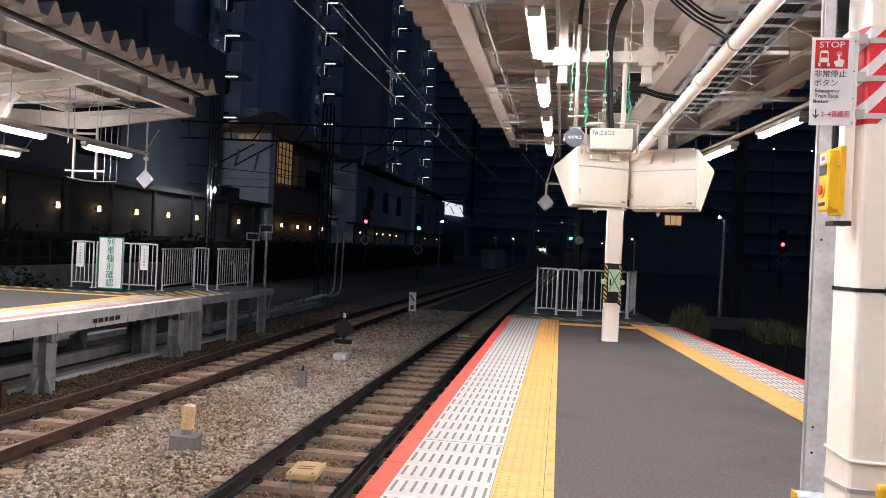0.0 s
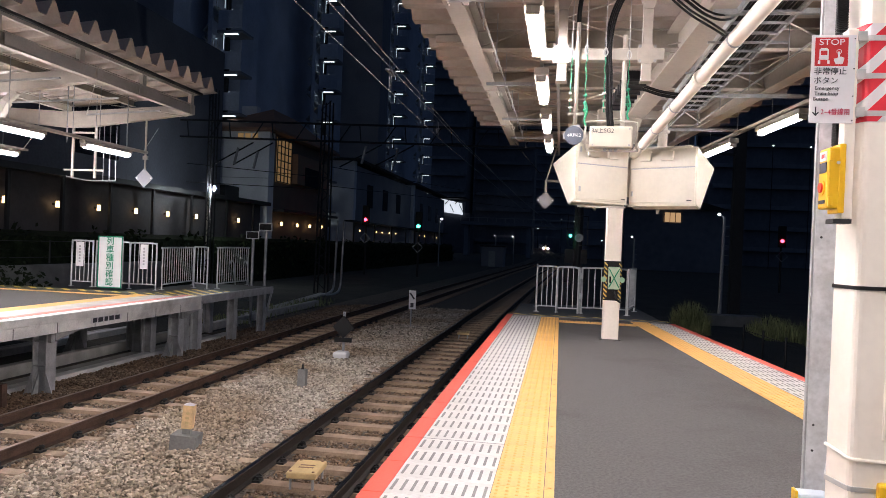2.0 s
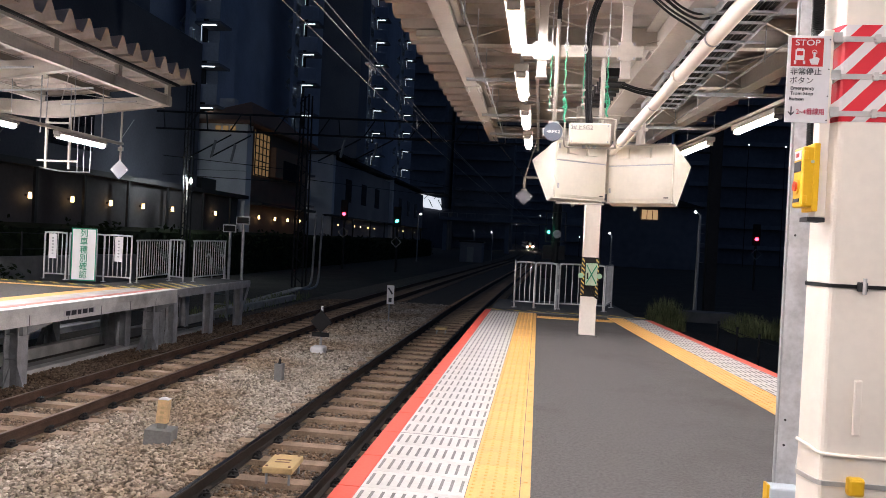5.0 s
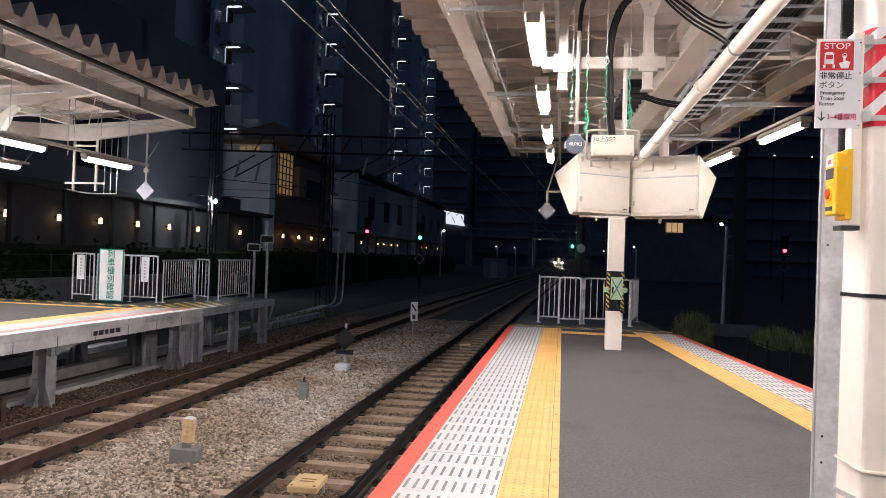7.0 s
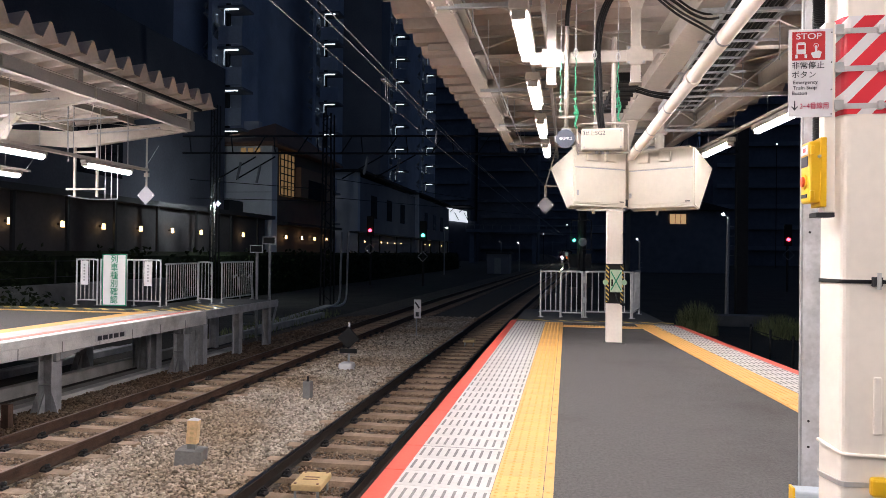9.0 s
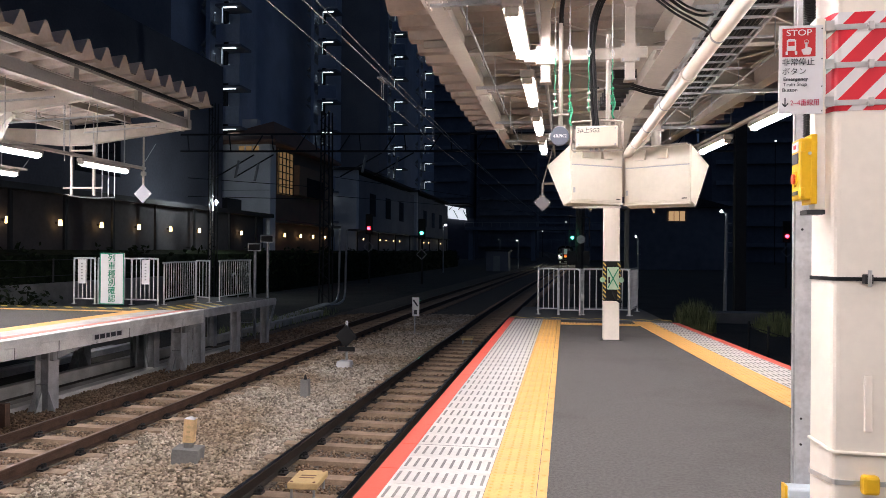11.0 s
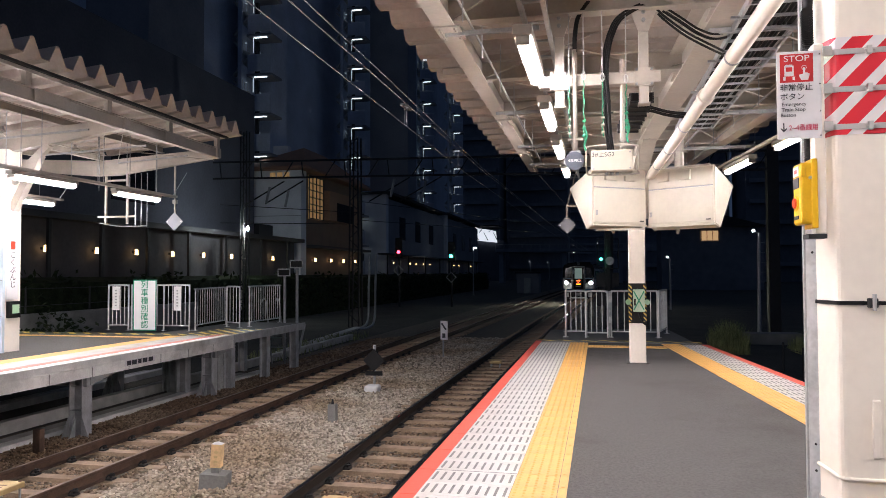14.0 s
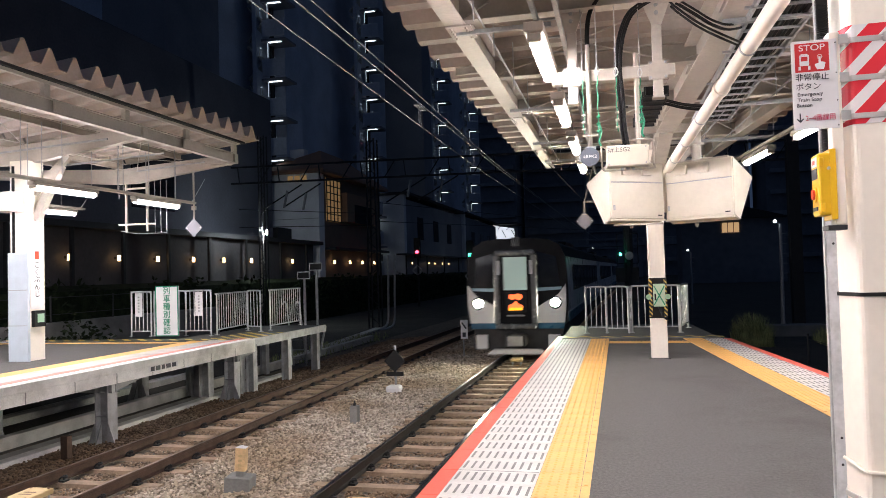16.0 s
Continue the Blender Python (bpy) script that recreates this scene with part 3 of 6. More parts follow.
can = thing("canopy_1", "cream steel platform canopy with ribbed roof plates", "canopy", kind="structure")
part("roof_plate", folded(bmesh.new(), lambda y: -0.56, lambda y: xr(y) + 0.35, -12, CY, 3.70, 3.74), SHEET, can)


def axr(y):
    return xr(y) - 0.55


part("edge_beam", hbeam(bmesh.new(), (0.16, -12, 3.47), (0.10, CY, 3.47), 0.16, 0.26), STEELW, can)
part("edge_beam", hbeam(bmesh.new(), (axr(-12), -12, 3.47), (axr(CY), CY, 3.47), 0.16, 0.26), STEELW, can)
part("spine_beam", hbeam(bmesh.new(), (3.03, -12, 3.40), (1.80, CY, 3.40), 0.24, 0.34), STEELW, can)
for y in (13.9, 11.83, 9.2, 7.4, 5.6, 3.0, 0.4, -3, -6):
    part("cross_beam", hbeam(bmesh.new(), (0.1, y, 3.50), (axr(y), y, 3.50), 0.13, 0.2), STEELW, can)
for y in (12.85, 10.5, 7.9, 5.2, 4.1):
    part("purlin", bar(bmesh.new(), (-0.4, y, 3.655), (xr(y) + 0.2, y, 3.655), 0.06, 0.07), STEELW, can)
for y0, y1 in ((9.2, 11.8), (7.4, 9.2), (5.6, 7.4), (3.6, 5.6)):
    b = bmesh.new()
    for p, q in (((0.16, y0), (1.85, y1)), ((1.85, y0), (0.16, y1)), ((2.0, y0), (axr(y1), y1)), ((axr(y0), y0), (2.0, y1))):
        rod(b, (p[0], p[1], 3.44), (q[0], q[1], 3.44), 0.008, 6)
    part("tie_rod", b, STEELW, can)
# knee braces and node plates round the middle column
for dx in (-1, 1):
    part("brace", bar(bmesh.new(), (1.87 + dx * 0.1, 11.83, 2.75), (1.87 + dx * 0.75, 11.83, 3.42), 0.09, 0.12), STEELW, can)
part("brace", hbeam(bmesh.new(), (1.87, 11.7, 2.7), (1.98, 10.2, 3.3), 0.18, 0.2), STEELW, can)
for x, y in ((0.13, 11.83), (0.13, 9.2), (0.14, 5.6), (2.02, 9.2), (2.2, 5.6), (2.11, 7.4)):
    b = B(x - 0.1, x + 0.1, y - 0.16, y + 0.16, 3.325, 3.337)
    for i in (-1, 1):
        for j in (-2, -1, 0, 1, 2):
            rod(b, (x + i * 0.06, y + j * 0.06, 3.31), (x + i * 0.06, y + j * 0.06, 3.345), 0.011, 6)
    part("splice_plate", b, STEELW, can)
# light hung trays and hanger rods below the roof
for x0, y0, x1, y1, z in ((0.3, 13.6, 0.3, 4, 3.4), (2.75, 13.4, 3.2, 4.5, 3.25), (2.4, 13.2, 2.7, 5, 3.2)):
    part("conduit", rod(bmesh.new(), (x0, y0, z), (x1, y1, z), 0.010, 6), GALVD, can)
for y in (5.0, 5.9, 7.1, 8.3, 9.5, 10.7, 12.2, 13.3):
    for x in (0.35, 2.45 + (13.2 - y) * 0.036, 2.75 + (13.4 - y) * 0.048):
        part("hanger_rod", rod(bmesh.new(), (x, y, 3.2), (x, y, 3.68), 0.006, 5), GALVD, can)
for y in (5.6, 8.6, 11.0, 12.9):
    part("cross_channel", bar(bmesh.new(), (2.1, y, 3.2), (axr(y) + 0.3, y, 3.2), 0.04, 0.04), GALVD, can)
    part("cross_channel", bar(bmesh.new(), (0.1, y, 3.32), (0.85, y, 3.32), 0.035, 0.035), GALVD, can)


def column(name, x0, x1, y0, y1, z1, r, parent=None, seg=6):
    bm = bmesh.new()
    pts = []
    for cx, cy, a0 in ((x1 - r, y1 - r, 0), (x0 + r, y1 - r, 90), (x0 + r, y0 + r, 180), (x1 - r, y0 + r, 270)):
        for k in range(seg + 1):
            a = radians(a0 + 90 * k / seg)
            pts.append((cx + r * math.cos(a), cy + r * math.sin(a)))
    prism(bm, pts, 2, 0.0, z1)
    return bm


c2 = thing("platform_column", "cream steel column carrying the canopy and a help point", "column")
part("shaft", column("c", 1.745, 1.995, 11.71, 11.95, 3.3, 0.02, seg=2), CREAM, c2)
part("base_plate", B(1.70, 2.04, 11.66, 12.0, 0.0, 0.012), ASPH, c2)
hz = part("hazard_band", column("c", 1.742, 1.998, 11.703, 11.953, 0.62, 0.02, seg=2), BLACK, c2)
hz.location = (0, 0, 0.62)
part("hazard_stripe", B(1.735, 1.785, 11.69, 11.702, 0.64, 1.22), HAZY, c2)
part("hazard_stripe", B(1.96, 2.005, 11.69, 11.702, 0.64, 1.22), HAZY, c2)
hp = thing("help_point", "pale green emergency intercom panel with crossed tape", "intercom")
part("housing", B(1.80, 1.975, 11.62, 11.688, 0.80, 1.15, bevel=0.01), GPANEL, hp)
part("cover", B(1.80, 1.975, 11.612, 11.62, 0.81, 1.14), mat("pale_cover", (0.5, 0.62, 0.48), 0.3, vary=0.08), hp)
for a, b in (((1.81, 0.83), (1.965, 1.12)), ((1.81, 1.12), (1.965, 0.83))):
    part("tape", bar(bmesh.new(), (a[0], 11.609, a[1]), (b[0], 11.609, b[1]), 0.006, 0.016), GREEN, hp)
part("slot", B(1.815, 1.84, 11.605, 11.613, 0.9, 1.0), BLACK, hp)
for sx in (1.73, 2.015):
    part("side_lamp", rod(bmesh.new(), (sx, 11.66, 0.95), (sx, 11.72, 0.95), 0.042, 12), GPANEL, hp)
part("hose", tube(bmesh.new(), [(1.88, 11.64, 0.8), (1.93, 11.6, 0.66), (2.0, 11.62, 0.6), (2.02, 11.7, 0.62)], 0.014), BLACK, hp, smooth=True)

# near column with its fittings
def broad_shaft(grow, z1):
    """Broad front with rounded edges, the back corners cut away."""
    x0, x1, y0 = 2.10 - grow, 2.50 + grow, 2.80 - grow
    left = [(x0 + 0.028, y0 + 0.032), (x0 + 0.031, y0 + 0.019), (x0 + 0.037, y0 + 0.008), (x0 + 0.046, y0 + 0.002), (x0 + 0.058, y0)]
    pts = left + [(x0 + x1 - x, y) for x, y in left[::-1]]
    pts += [(x1, 2.935 + grow), (2.40 + grow, 3.2 + grow), (2.20 - grow, 3.2 + grow), (x0, 2.935 + grow)]
    return prism(bmesh.new(), pts, 2, 0.0, z1)


c1 = thing("platform_column", "broad cream column with rounded edges, straps and warning tape", "column")
part("shaft", broad_shaft(0.0, 3.4), CREAM, c1)


def band(z, h, material, name, grow):
    ob = part(name, broad_shaft(grow, h), material, c1)
    ob.location = (0, 0, z)
    return ob


band(1.912, 0.36, TAPE, "warning_tape", 0.003)
for z in (2.208, 2.069, 1.931):
    band(z, 0.02, CHROME, "steel_band", 0.006)
    part("band_bolt", B(2.243, 2.262, 2.78, 2.796, z - 0.006, z + 0.026, bevel=0.003), CHROME, c1)
    part("band_bolt", rod(bmesh.new(), (2.235, 2.784, z + 0.01), (2.272, 2.784, z + 0.01), 0.004, 6), CHROME, c1)
band(1.29, 0.014, BLACK, "strap", 0.005)
part("buckle", B(2.23, 2.26, 2.77, 2.80, 1.28, 1.315, bevel=0.004), DARK, c1)
part("buckle_pin", rod(bmesh.new(), (2.245, 2.765, 1.27), (2.245, 2.765, 1.33), 0.007, 6), CHROME, c1)
band(0.545, 0.018, CHROME, "steel_band", 0.005)
part("yellow_clip", B(2.225, 2.285, 2.76, 2.80, 0.52, 0.59, bevel=0.012), YBOX, c1)
part("cord", tube(bmesh.new(), [(2.093, 2.93, 0.685), (2.115, 2.85, 0.674), (2.128, 2.805, 0.667), (2.16, 2.793, 0.664), (2.3, 2.793, 0.662), (2.5, 2.793, 0.664)], 0.007), CREAM, c1, smooth=True)
part("cover_strip", B(2.238, 2.268, 2.788, 2.80, 0.74, 0.95, bevel=0.006), CREAM, c1)
cov = thing("cable_cover", "grey galvanised cable cover post behind the column", "cable cover")
part("channel", B(2.224, 2.33, 3.56, 3.60, 0.02, 3.66), LEGM, cov)
part("rib", B(2.215, 2.2235, 3.565, 3.59, 0.02, 3.66), GALVD, cov)
for z in (0.5, 0.62, 1.5, 2.4):
    part("screw", rod(bmesh.new(), (2.25, 3.556, z), (2.25, 3.561, z), 0.006, 6), DARK, cov)
part("foot_box", B(2.17, 2.31, 3.46, 3.559, 0.0, 0.32, bevel=0.01), PALEB, cov)
part("foot_tape", B(2.158, 2.169, 3.47, 3.53, 0.16, 0.33), YBOX, cov)
cn = thing("corrugated_conduit", "black corrugated cable conduit running up the column", "conduit")
b = bmesh.new()
tube(b, [(2.065, 2.86, 1.82), (2.065, 2.865, 2.1), (2.07, 2.89, 2.35), (2.10, 2.93, 2.7), (2.12, 2.95, 3.4)], 0.019, 10, 6)
part("hose", b, BLACK, cn, smooth=True)
b = bmesh.new()
for k in range(60):
    z = 1.83 + k * 0.0095
    rod(b, (2.065, 2.86 + (0.03 if z > 2.25 else 0.0) * (z - 2.25) * 4, z), (2.065, 2.86, z + 0.004), 0.0215, 10)
part("rib", b, BLACK, cn)
br_ = thing("sign_bracket", "cream steel channel strapped to the column", "bracket")
part("channel", B(2.062, 2.1, 2.786, 2.85, 1.55, 2.25, bevel=0.004), CREAM, br_)
part("end_cap", B(2.035, 2.098, 2.78, 2.86, 1.532, 1.549), DARK, br_)
for z in (2.218, 2.079, 1.941):
    part("tab", B(2.095, 2.125, 2.778, 2.785, z - 0.015, z + 0.02), CHROME, br_)

st = thing("stop_button_sign", "white and red sign for the emergency train stop button", "sign")
SX0, SX1, SZ0, SZ1, SY = 1.935, 2.088, 1.90, 2.225, 2.78
part("plate", B(SX0, SX1, SY, SY + 0.004, SZ0, SZ1, bevel=0.0015), SIGNW, st)
part("red_panel", B(SX0 + 0.012, SX0 + 0.126, SY - 0.0012, SY, 2.11, 2.215), REDP, st)


def word(t, size, x, z, material, parent, squash=1.0, y=SY - 0.0022):
    return lettering(t, size, pose(x, y, z) @ FACE_S, material, parent, squash)


word("STOP", 0.031, SX0 + 0.069, 2.197, SIGNW, st, 1.2)
part("train_icon", box(box(box(B(1.962, 1.994, SY - 0.0024, SY - 0.001, 2.133, 2.172, bevel=0.0), 1.966, 1.990, SY - 0.0024, SY - 0.001, 2.1725, 2.176), 1.958, 1.966, SY - 0.0024, SY - 0.001, 2.118, 2.131), 1.990, 1.998, SY - 0.0024, SY - 0.001, 2.118, 2.131), SIGNW, st)
part("train_icon_window", B(1.967, 1.989, SY - 0.0034, SY - 0.002, 2.150, 2.166), REDP, st)
part("hand_icon", prism(bmesh.new(), [(2.020, 2.117), (2.043, 2.117), (2.049, 2.139), (2.040, 2.144), (2.033, 2.144), (2.033, 2.163), (2.026, 2.163), (2.026, 2.140), (2.013, 2.137), (2.013, 2.131)], 1, SY - 0.0024, SY - 0.001), SIGNW, st)
b = bmesh.new()
tube(b, [(2.0295 + 0.008 * math.cos(a), SY - 0.002, 2.163 + 0.008 * math.sin(a)) for a in [2 * math.pi * k / 12 for k in range(13)]], 0.0011, 4, 1)
part("ring_icon", b, SIGNW, st)
word("非常停止", 0.0285, SX0 + 0.067, 2.089, INK, st)
word("ボタン", 0.0285, SX0 + 0.053, 2.055, INK, st)
word("Emergency", 0.0185, SX0 + 0.058, 2.028, INK, st, 1.05)
word("Train Stop", 0.0185, SX0 + 0.056, 2.008, INK, st, 1.05)
word("Button", 0.0185, SX0 + 0.038, 1.988, INK, st, 1.05)
word("2~4番線用", 0.026, SX0 + 0.09, 1.94, PINKINK, st, 0.85)
part("arrow", prism(bmesh.new(), [(1.957, 1.925), (1.969, 1.939), (1.966, 1.941), (1.959, 1.934), (1.959, 1.960), (1.955, 1.960), (1.955, 1.934), (1.948, 1.941), (1.945, 1.939)], 1, SY - 0.002, SY - 0.0005), INK, st)
for z in (1.91, 2.0, 2.1, 2.21):
    part("screw", rod(bmesh.new(), (2.083, SY - 0.003, z), (2.083, SY, z), 0.0025, 6), DARK, st)

eb = thing("emergency_button_box", "yellow plastic emergency stop box with red button", "button box")
part("case", B(2.032, 2.086, 2.745, 2.845, 1.585, 1.812, bevel=0.008), YBOX, eb)
part("back_flange", B(2.07, 2.092, 2.742, 2.85, 1.57, 1.825, bevel=0.003), YBOX, eb)
part("button", rod(bmesh.new(), (2.032, 2.795, 1.665), (2.02, 2.795, 1.665), 0.019, 16), REDB, eb)
part("button_ring", rod(bmesh.new(), (2.034, 2.795, 1.665), (2.027, 2.795, 1.665), 0.029, 20), YBOX, eb)
part("notice", B(2.0295, 2.032, 2.76, 2.83, 1.765, 1.80), SIGNW, eb)
part("notice", B(2.0295, 2.032, 2.76, 2.83, 1.72, 1.758), INK, eb)
part("notice_mark", B(2.0285, 2.0297, 2.78, 2.81, 1.775, 1.79), REDP, eb)
for z in (1.775, 1.61):
    part("hinge", B(2.034, 2.05, 2.738, 2.747, z - 0.015, z + 0.02, bevel=0.003), YBOX, eb)
part("lock", rod(bmesh.new(), (2.066, 2.745, 1.755), (2.066, 2.738, 1.755), 0.006, 8), CHROME, eb)
part("numeral_bar", B(2.0285, 2.032, 2.765, 2.825, 1.605, 1.618), INK, eb)
eb.location = (-0.024, 0.03, 0)


# ---- lamps under the near canopy ----


def tube_lamp(label, m, length=1.2, glowm=TUBEM, group="platform tube lamps", w=0.045, deep=0.052, back=0.02):
    """A flat-backed lamp: a rounded glowing cover below a wide steel back."""
    f = thing("tube_lamp", label, "lamp", group, m)
    part("housing", B(-w - back, w + back, 0.0, length + 0.16, 0.044, 0.11, bevel=0.008), STEELW, f)
    arc = [(w * math.cos(math.pi * k / 10), 0.04 - deep * math.sin(math.pi * k / 10)) for k in range(11)]
    part("tube", prism(bmesh.new(), arc, 1, 0.08, length + 0.08), glowm, f, "bright white glowing cover")
    for y in (0.03, length + 0.085):
        part("end_cap", B(-w - 0.003, w + 0.003, y, y + 0.047, -0.012, 0.043, bevel=0.008), STEELW, f)
    return f


L1 = tube_lamp("white tube lamp hung from a rail under the canopy", pose(0.81, 4.62, 2.92), 1.04)
for k in range(-4, 4):
    if k != 0:
        copy_thing(L1, pose(0.81, 4.62 + 1.97 * k, 2.92))
rl = thing("lamp_rail", "cream steel rails carrying the tube lamps", "lamp rail")
for x in (0.80, 0.95):
    part("rail", bar(bmesh.new(), (x, -8, 3.15), (x, 13.6, 3.15), 0.03, 0.045), GALVD, rl)
for k in range(-13, 34):
    part("rung", bar(bmesh.new(), (0.80, 0.41 * k + 0.1, 3.165), (0.95, 0.41 * k + 0.1, 3.165), 0.03, 0.012), GALVD, rl)
for k in range(-8, 15):
    part("hanger", rod(bmesh.new(), (0.95, 0.9 * k + 0.5, 3.15), (0.95, 0.9 * k + 0.5, 3.66), 0.006, 5), GALVD, rl)
RL = math.degrees(math.atan(0.1016))
L3 = tube_lamp("white tube lamp on the outer rail under the canopy", pose(xr(8.68) - 0.29, 8.68, 2.98, 0, 0, RL), 1.2)
for k in (-4, -3, -2, -1, 1):
    y = 8.68 + 2.33 * k
    copy_thing(L3, pose(xr(y) - 0.29, y, 2.98, 0, 0, RL))
rl2 = thing("lamp_rail", "cream steel rail carrying the outer tube lamps", "lamp rail")
part("rail", bar(bmesh.new(), (xr(-6) - 0.32, -6, 3.13), (xr(13.6) - 0.32, 13.6, 3.13), 0.06, 0.04), STEELW, rl2)
for k in range(-4, 11):
    y = 1.25 * k + 0.8
    part("hanger", rod(bmesh.new(), (xr(y) - 0.32, y, 3.13), (xr(y) - 0.32, y, 3.7), 0.006, 5), GALVD, rl2)


# ---- things hung under the near canopy ----
def monitor_hood(m, W, label):
    h = thing("monitor_cabinet", label, "monitor cabinet", "monitor cabinets", m)
    H = 0.78
    b = bmesh.new()
    prism(b, [(0, 0), (0, H), (0.60, 0.54), (0.17, -0.06)], 0, 0, W)
    bmesh.ops.bevel(b, geom=b.edges[:], offset=0.012, segments=2, affect="EDGES")
    part("case", b, BOXC, h)
    part("door_seam", B(0.02, W - 0.02, -0.004, 0.0, 0.496, 0.512), GALVD, h)
    part("lower_door", B(0.015, W - 0.015, -0.012, -0.001, 0.03, 0.495, bevel=0.004), BOXC, h)
    part("upper_door", B(0.015, W - 0.015, -0.012, -0.001, 0.513, H - 0.02, bevel=0.004), BOXC, h)
    for x in (0.18, 0.5):
        part("rain_cover", prism(bmesh.new(), [(0.0, 0.60), (-0.07, 0.60), (-0.05, 0.73), (0.0, 0.74)], 0, x, x + 0.16), BOXC, h)
    for z in (0.12, 0.66):
        part("latch", B(0.04, 0.07, -0.022, -0.01, z, z + 0.07, bevel=0.003), GALVD, h)
    part("label_bar", B(W - 0.12, W - 0.05, -0.0145, -0.012, 0.045, 0.06), DARK, h)
    part("bottom_lip", B(0.0, W, -0.02, 0.03, -0.022, 0.0), BOXC, h)
    part("mount_rail", B(0.08, W - 0.12, 0.1, 0.16, H - 0.06, H + 0.03), STEELW, h)
    part("drip_pin", rod(bmesh.new(), (0.4, 0.1, -0.12), (0.4, 0.1, -0.06), 0.018, 8, 0.03), STEELW, h)
    part("screen", B(0.1, W - 0.1, 0.0, 0.01, 0.0, 0.01, Matrix.Translation((0, 0.3, 0.12))), GLASSD, h)
    return h


monitor_hood(pose(1.215, 10.05, 2.07, 0, 0, 34), 0.88, "cream steel monitor cabinet under the canopy, bright outer side")
monitor_hood(pose(1.97, 10.62, 2.06, 0, 0, -33), 0.98, "cream steel monitor cabinet with a tapered hood on the column")
mp = thing("cabinet_mount", "cream steel pipe mounts holding the monitor cabinets", "mount")
part("pipe", rod(bmesh.new(), (2.4, 10.6, 2.8), (2.4, 10.6, 3.4), 0.065, 12), STEELW, mp, smooth=True)
part("flange", rod(bmesh.new(), (2.4, 10.6, 3.08), (2.4, 10.6, 3.11), 0.10, 12), STEELW, mp)
part("pipe", rod(bmesh.new(), (1.55, 10.6, 2.8), (1.55, 10.6, 3.4), 0.06, 12), STEELW, mp, smooth=True)
part("support_rail", B(1.25, 1.9, 10.2, 10.26, 1.985, 2.01), STEELW, mp)
part("cross_arm", B(1.5, 2.5, 10.55, 10.65, 3.28, 3.38), STEELW, mp)

jb = thing("junction_box", "cream junction box with a pipe guard under black cables", "junction box")
part("case", B(1.232, 1.545, 5.56, 5.67, 2.173, 2.338, bevel=0.008), BOXC, jb)
part("lid", B(1.24, 1.537, 5.551, 5.56, 2.181, 2.33, bevel=0.004), BOXC, jb)
g = bmesh.new()
tube(g, [(1.215, 5.61, 2.157), (1.2, 5.61, 2.19), (1.2, 5.61, 2.335), (1.228, 5.61, 2.378), (1.55, 5.61, 2.378), (1.578, 5.61, 2.335), (1.578, 5.61, 2.19), (1.563, 5.61, 2.157), (1.215, 5.61, 2.157)], 0.008, 6, 3)
part("guard", g, STEELW, jb, smooth=True)
for x in (1.254, 1.523):
    for z in (2.195, 2.316):
        part("screw", rod(bmesh.new(), (x, 5.547, z), (x, 5.552, z), 0.007, 8), GALVD, jb)
for x in (1.35, 1.39, 1.43):
    part("gland", rod(bmesh.new(), (x, 5.61, 2.15), (x, 5.61, 2.175), 0.014, 8), GALVD, jb)
lettering("3#上SG2", 0.045, pose(1.325, 5.5495, 2.30) @ FACE_S, INK, jb)
part("support_pipe", rod(bmesh.new(), (1.475, 5.66, 2.33), (1.475, 5.66, 3.05), 0.018, 8), STEELW, jb)

ds = thing("round_sign", "dark slate round marker disc on a hanging pipe", "sign")
part("disc", rod(bmesh.new(), (1.112, 5.55, 2.262), (1.112, 5.578, 2.262), 0.071, 32), BLUEG, ds)
lettering("4RPK2", 0.034, pose(1.114, 5.548, 2.262) @ FACE_S, SIGNW, ds, 1.1)
part("hanger_pipe", rod(bmesh.new(), (1.118, 5.6, 2.30), (1.118, 5.6, 3.13), 0.017, 10), STEELW, ds, smooth=True)
part("clamp", B(1.08, 1.156, 5.575, 5.625, 2.325, 2.345), GALVD, ds)
part("clamp", B(1.06, 1.176, 5.585, 5.615, 2.425, 2.44), STEELW, ds)
part("mount", B(1.03, 1.052, 5.57, 5.6, 2.235, 2.29), GALVD, ds)


def diamond(m, label, half=0.19, drop=1.0):
    d = thing("diamond_marker", label, "marker", "diamond markers", m)
    part("plate", prism(bmesh.new(), [(0, -half), (half, 0), (0, half), (-half, 0)], 1, -0.006, 0.006), DIA, d)
    part("rod", rod(bmesh.new(), (0, 0.02, 0), (0, 0.02, drop), 0.022, 8), STEELW, d)
    part("clamp", B(-0.05, 0.05, -0.01, 0.05, drop * 0.3, drop * 0.36), STEELW, d)
    for s in (-1, 1):
        part("bolt", rod(bmesh.new(), (s * half * 0.8, -0.012, 0), (s * half * 0.8, 0, 0), 0.014, 6), SIGNW, d)
    return d


dm = diamond(pose(0.735, 13.4, 2.27), "grey diamond plate hung from the canopy end", 0.16, 0.36)
DI = pose(-0.735, -13.4, -2.27)
part("arm", rod(bmesh.new(), (0.735, 13.42, 2.62), (1.0, 13.42, 2.62), 0.022, 8), STEELW, dm).matrix_basis = DI
part("stay", rod(bmesh.new(), (0.1, 13.5, 3.36), (0.735, 13.42, 2.62), 0.006, 6), DARK, dm).matrix_basis = DI
part("stay", rod(bmesh.new(), (0.735, 13.42, 2.62), (0.95, 13.45, 3.4), 0.012, 6), STEELW, dm).matrix_basis = DI

